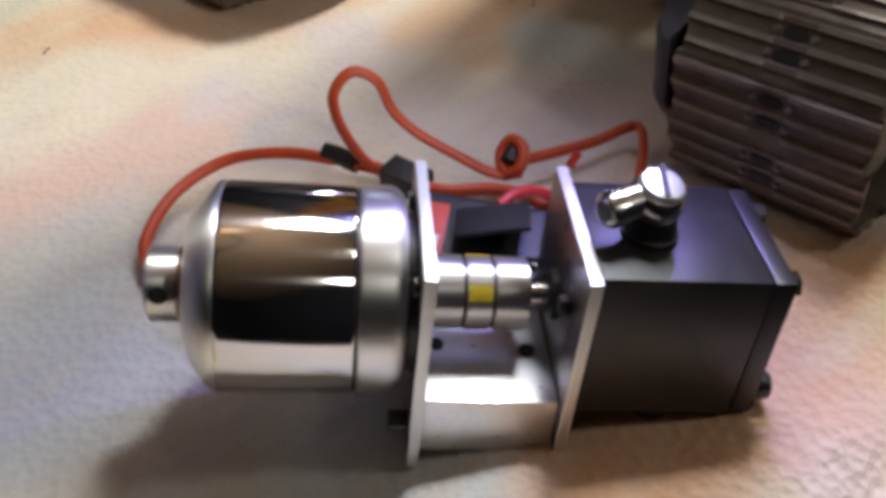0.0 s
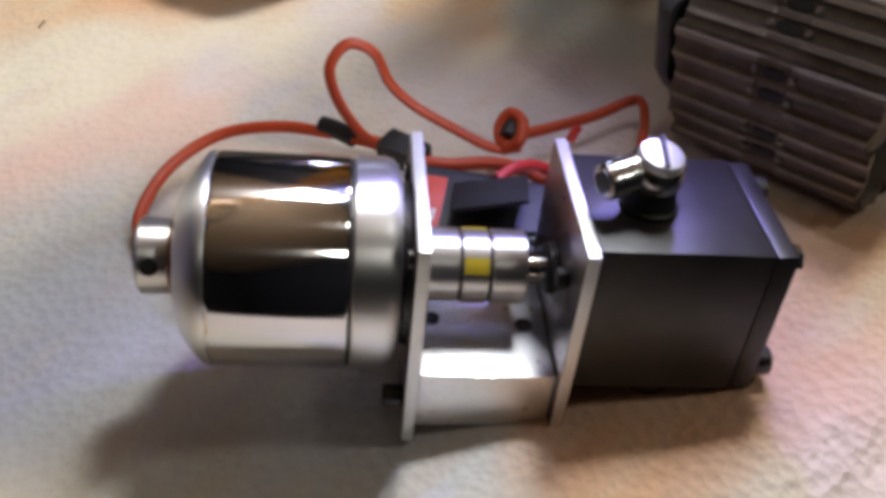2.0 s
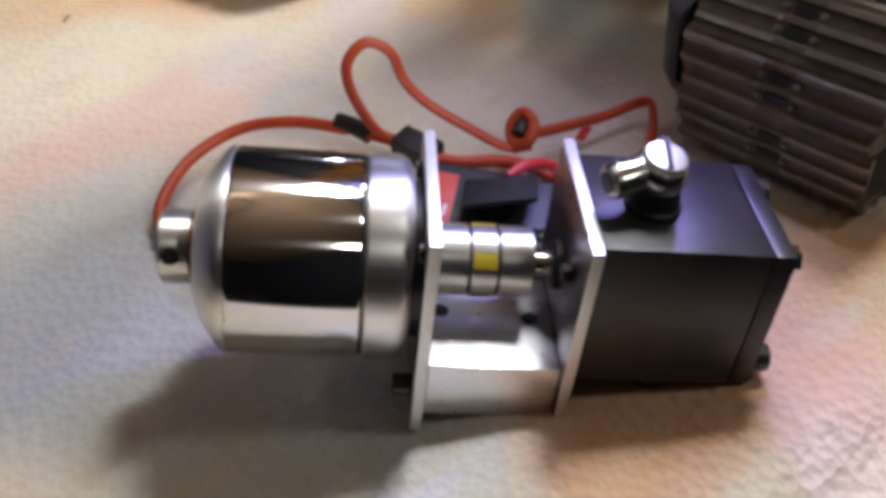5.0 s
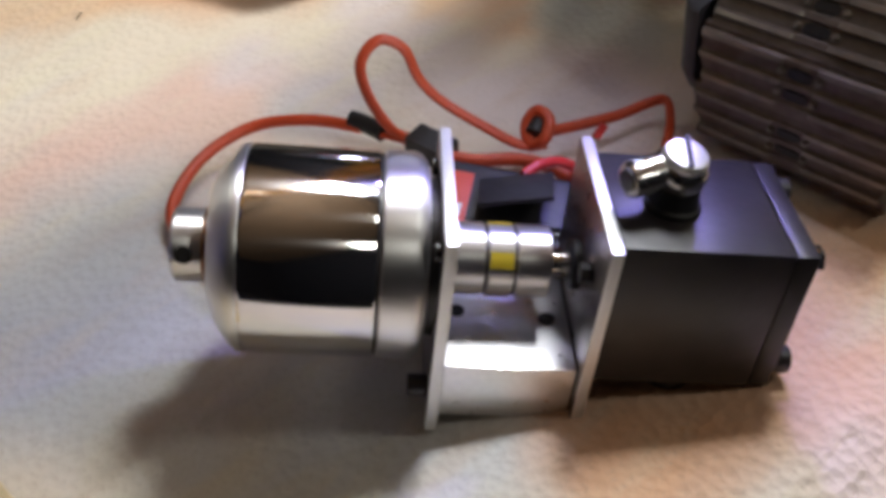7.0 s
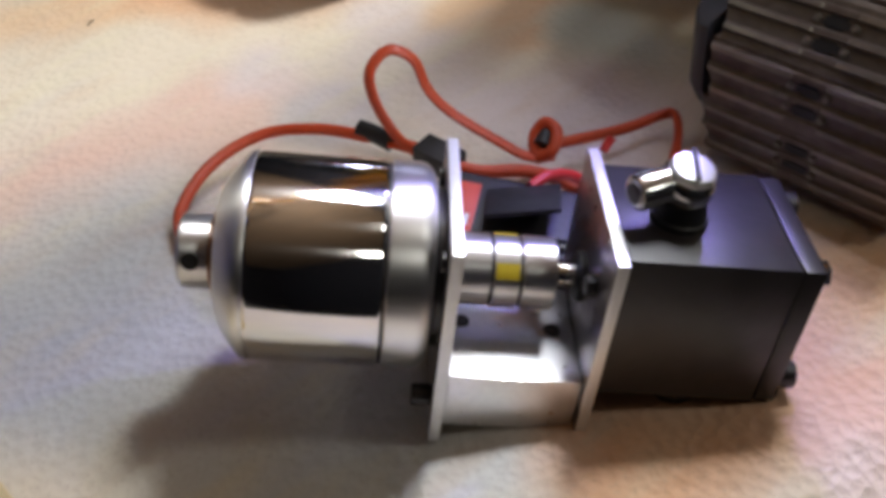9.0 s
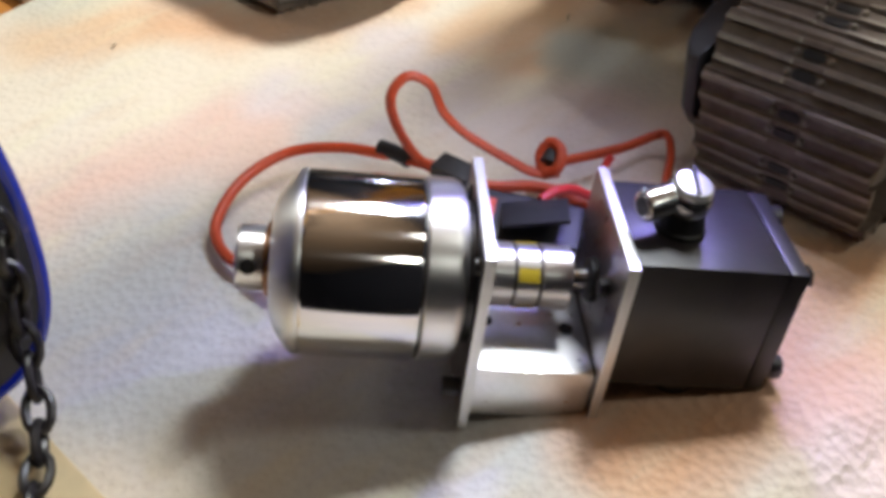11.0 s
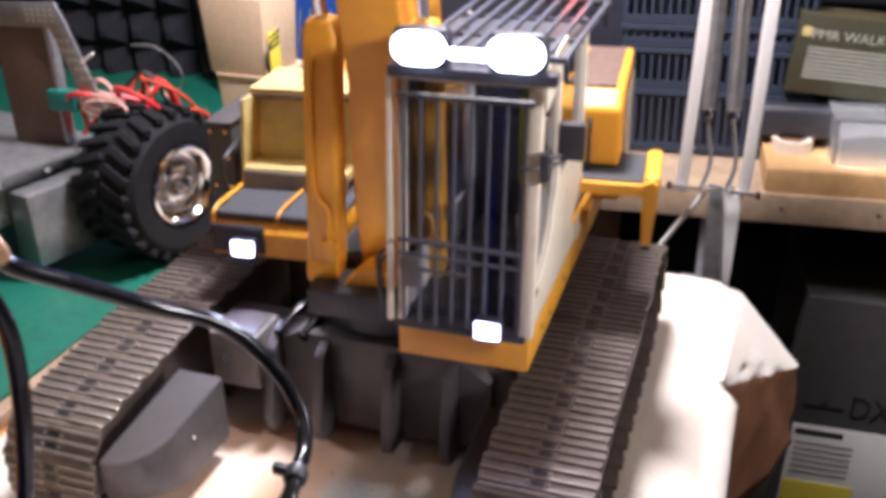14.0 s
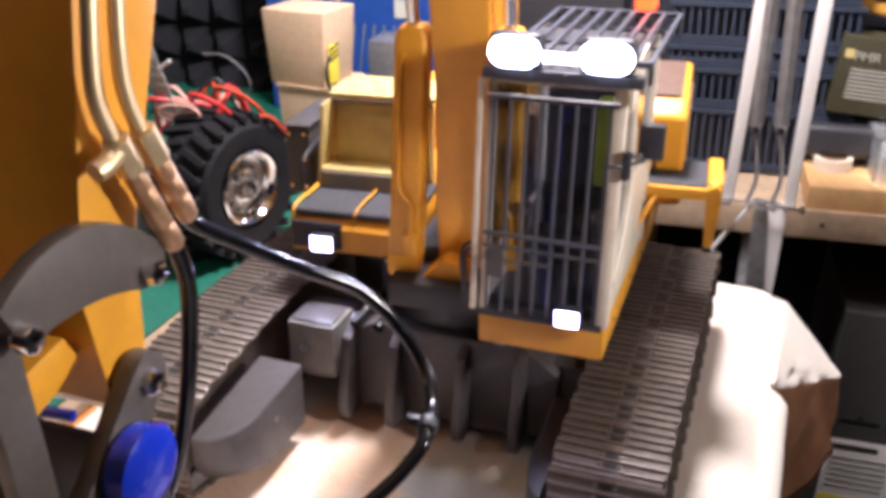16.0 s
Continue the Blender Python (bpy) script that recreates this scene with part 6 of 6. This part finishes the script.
solid("shelf_step", box((0.20, 0.701, -0.004), (0.62, 0.78, 0.1485), 0.004), M_DARK, "dark storage box at the back of the shelf", "storage box", UPPER)
# the grey transmitter carton under the shelf
dx = thing("transmitter_box", "dark grey printed transmitter carton with white label under the shelf", "box", UPPER @ pose(0.266, 0.545, -0.602, 0, 2.0, 0))
part("carton_body", box((0, 0, 0.001), (0.36, 0.20, 0.478), 0.002), M_GREYBOX, dx)
words("lettering", "DX10", 0.040, M_DARKPRINT, dx, pose(0.065, -0.0008, 0.335), 0.0003, 0.072)
part("logo", bevel(prism_in(B(), [(0.018, 0.346), (0.034, 0.346), (0.040, 0.354), (0.046, 0.346), (0.060, 0.346), (0.060, 0.342), (0.018, 0.342)], "y", -0.0012, -0.0002), 0.0002), M_DARKPRINT, dx, "dark printed mark")
lab = part("label", box((0.012, -0.0012, 0.205), (0.200, -0.0002, 0.318), 0.0003), M_LABEL, dx, "white paper label")
part("print_bar", box((0.016, -0.0020, 0.306), (0.066, -0.0013, 0.312)), M_DARKPRINT, lab, "dark printed name bar")
for k in range(6):
    part("print_bar", box((0.018, -0.0018, 0.292 - 0.008 * k), (0.080, -0.0013, 0.2945 - 0.008 * k)), M_GREY_LIGHT, lab)
for k in range(16):
    part("code_bar", box((0.135 + 0.0022 * k, -0.0020, 0.290), (0.1362 + 0.0022 * k, -0.0013, 0.306)), M_DARKPRINT, lab)
part("yellow_field", box((0.014, -0.0020, 0.208), (0.090, -0.0013, 0.240)), M_LABEL_YELLOW, lab, "yellow field")
solid("cable", tube_in(B(), [(0.155, 0.30, -0.205), (0.168, 0.33, -0.18), (0.182, 0.36, -0.16), (0.20, 0.42, -0.25), (0.18, 0.45, -0.40), (0.16, 0.46, -0.60), (0.20, 0.40, -0.745)], 0.003, 10), M_WHITE_BAR, "white cable hanging beside the table", "cable", UPPER)


def make_lamp_arm():
    lamp = thing("spring_arm", "white spring-balanced lamp arm clamped to the shelf", "lamp arm", UPPER)
    for x0, x1 in ((0.1402, 0.1519), (0.1944, 0.2008)):
        part("bar", bevel(prism_in(B(), [(x0 - 0.005, 0.031), (x0 + 0.005, 0.031), (x1 + 0.006, 0.34), (x1 - 0.006, 0.34)], "y", 0.426, 0.434), 0.001), M_WHITE_BAR, lamp, "white enamelled bar")
    for x0, x1 in ((0.1561, 0.1545), (0.1776, 0.1710)):
        pts = []
        for k in range(84 * 8):
            t = k / 8
            f = t / 84
            pts.append((x0 + (x1 - x0) * f + 0.0056 * math.cos(t * math.tau), 0.430 + 0.0056 * math.sin(t * math.tau), 0.108 + 0.21 * f))
        spring = part("spring", tube_in(B(), pts, 0.00135, 6, 1), M_GALV, lamp, "steel coil spring")
        part("spring_hook", tube_in(B(), [(x0 + 0.0045 * math.cos(t), 0.430, 0.104 + 0.0045 * math.sin(t)) for t in [j * math.tau / 10 for j in range(11)]], 0.0010, 8, 2), M_CHROME, spring, "bright ring")
        part("spring_strap", tube_in(B(), [(x0, 0.430, 0.100), (x0 + 0.005, 0.430, 0.075), (x0 + 0.0065, 0.430, 0.055), (x0 + 0.001, 0.430, 0.034)], 0.0026, 8, 6, 0.4), M_GALV, spring)
    part("cross_rod", cyl((0.128, 0.4235, 0.0375), (0.207, 0.4235, 0.0335), 0.0014, n=12), M_CHROME, lamp, "bright cross rod")
    for x, z in ((0.129, 0.0375), (0.206, 0.0335)):
        part("rod_nut", cyl((x - 0.002, 0.4235, z), (x + 0.002, 0.4235, z), 0.0034, n=6), M_CHROME, lamp)
    part("lower_plate", bevel(prism_in(B(), [(0.164, 0.040), (0.176, 0.038), (0.184, -0.060), (0.180, -0.110), (0.168, -0.110)], "y", 0.427, 0.4295), 0.0006), M_GALV, lamp, "grey steel lower arm")
    part("lower_plate", bevel(prism_in(B(), [(0.178, 0.038), (0.194, 0.034), (0.192, -0.050), (0.186, -0.110), (0.178, -0.110)], "y", 0.4305, 0.4335), 0.0006), M_WHITE_BAR, lamp, "pale lower arm")
    part("strut", bar(B(), (0.165, 0.432, 0.036), (0.126, 0.440, -0.030), 0.0022), M_WHITE_BAR, lamp, "thin white strut")
    part("clamp", box((0.150, 0.425, -0.150), (0.200, 0.545, -0.110), 0.003), M_GALV, lamp, "steel clamp")
    part("clamp", box((0.165, 0.535, -0.110), (0.190, 0.548, -0.037), 0.002), M_GALV, lamp)
    return lamp


make_lamp_arm()
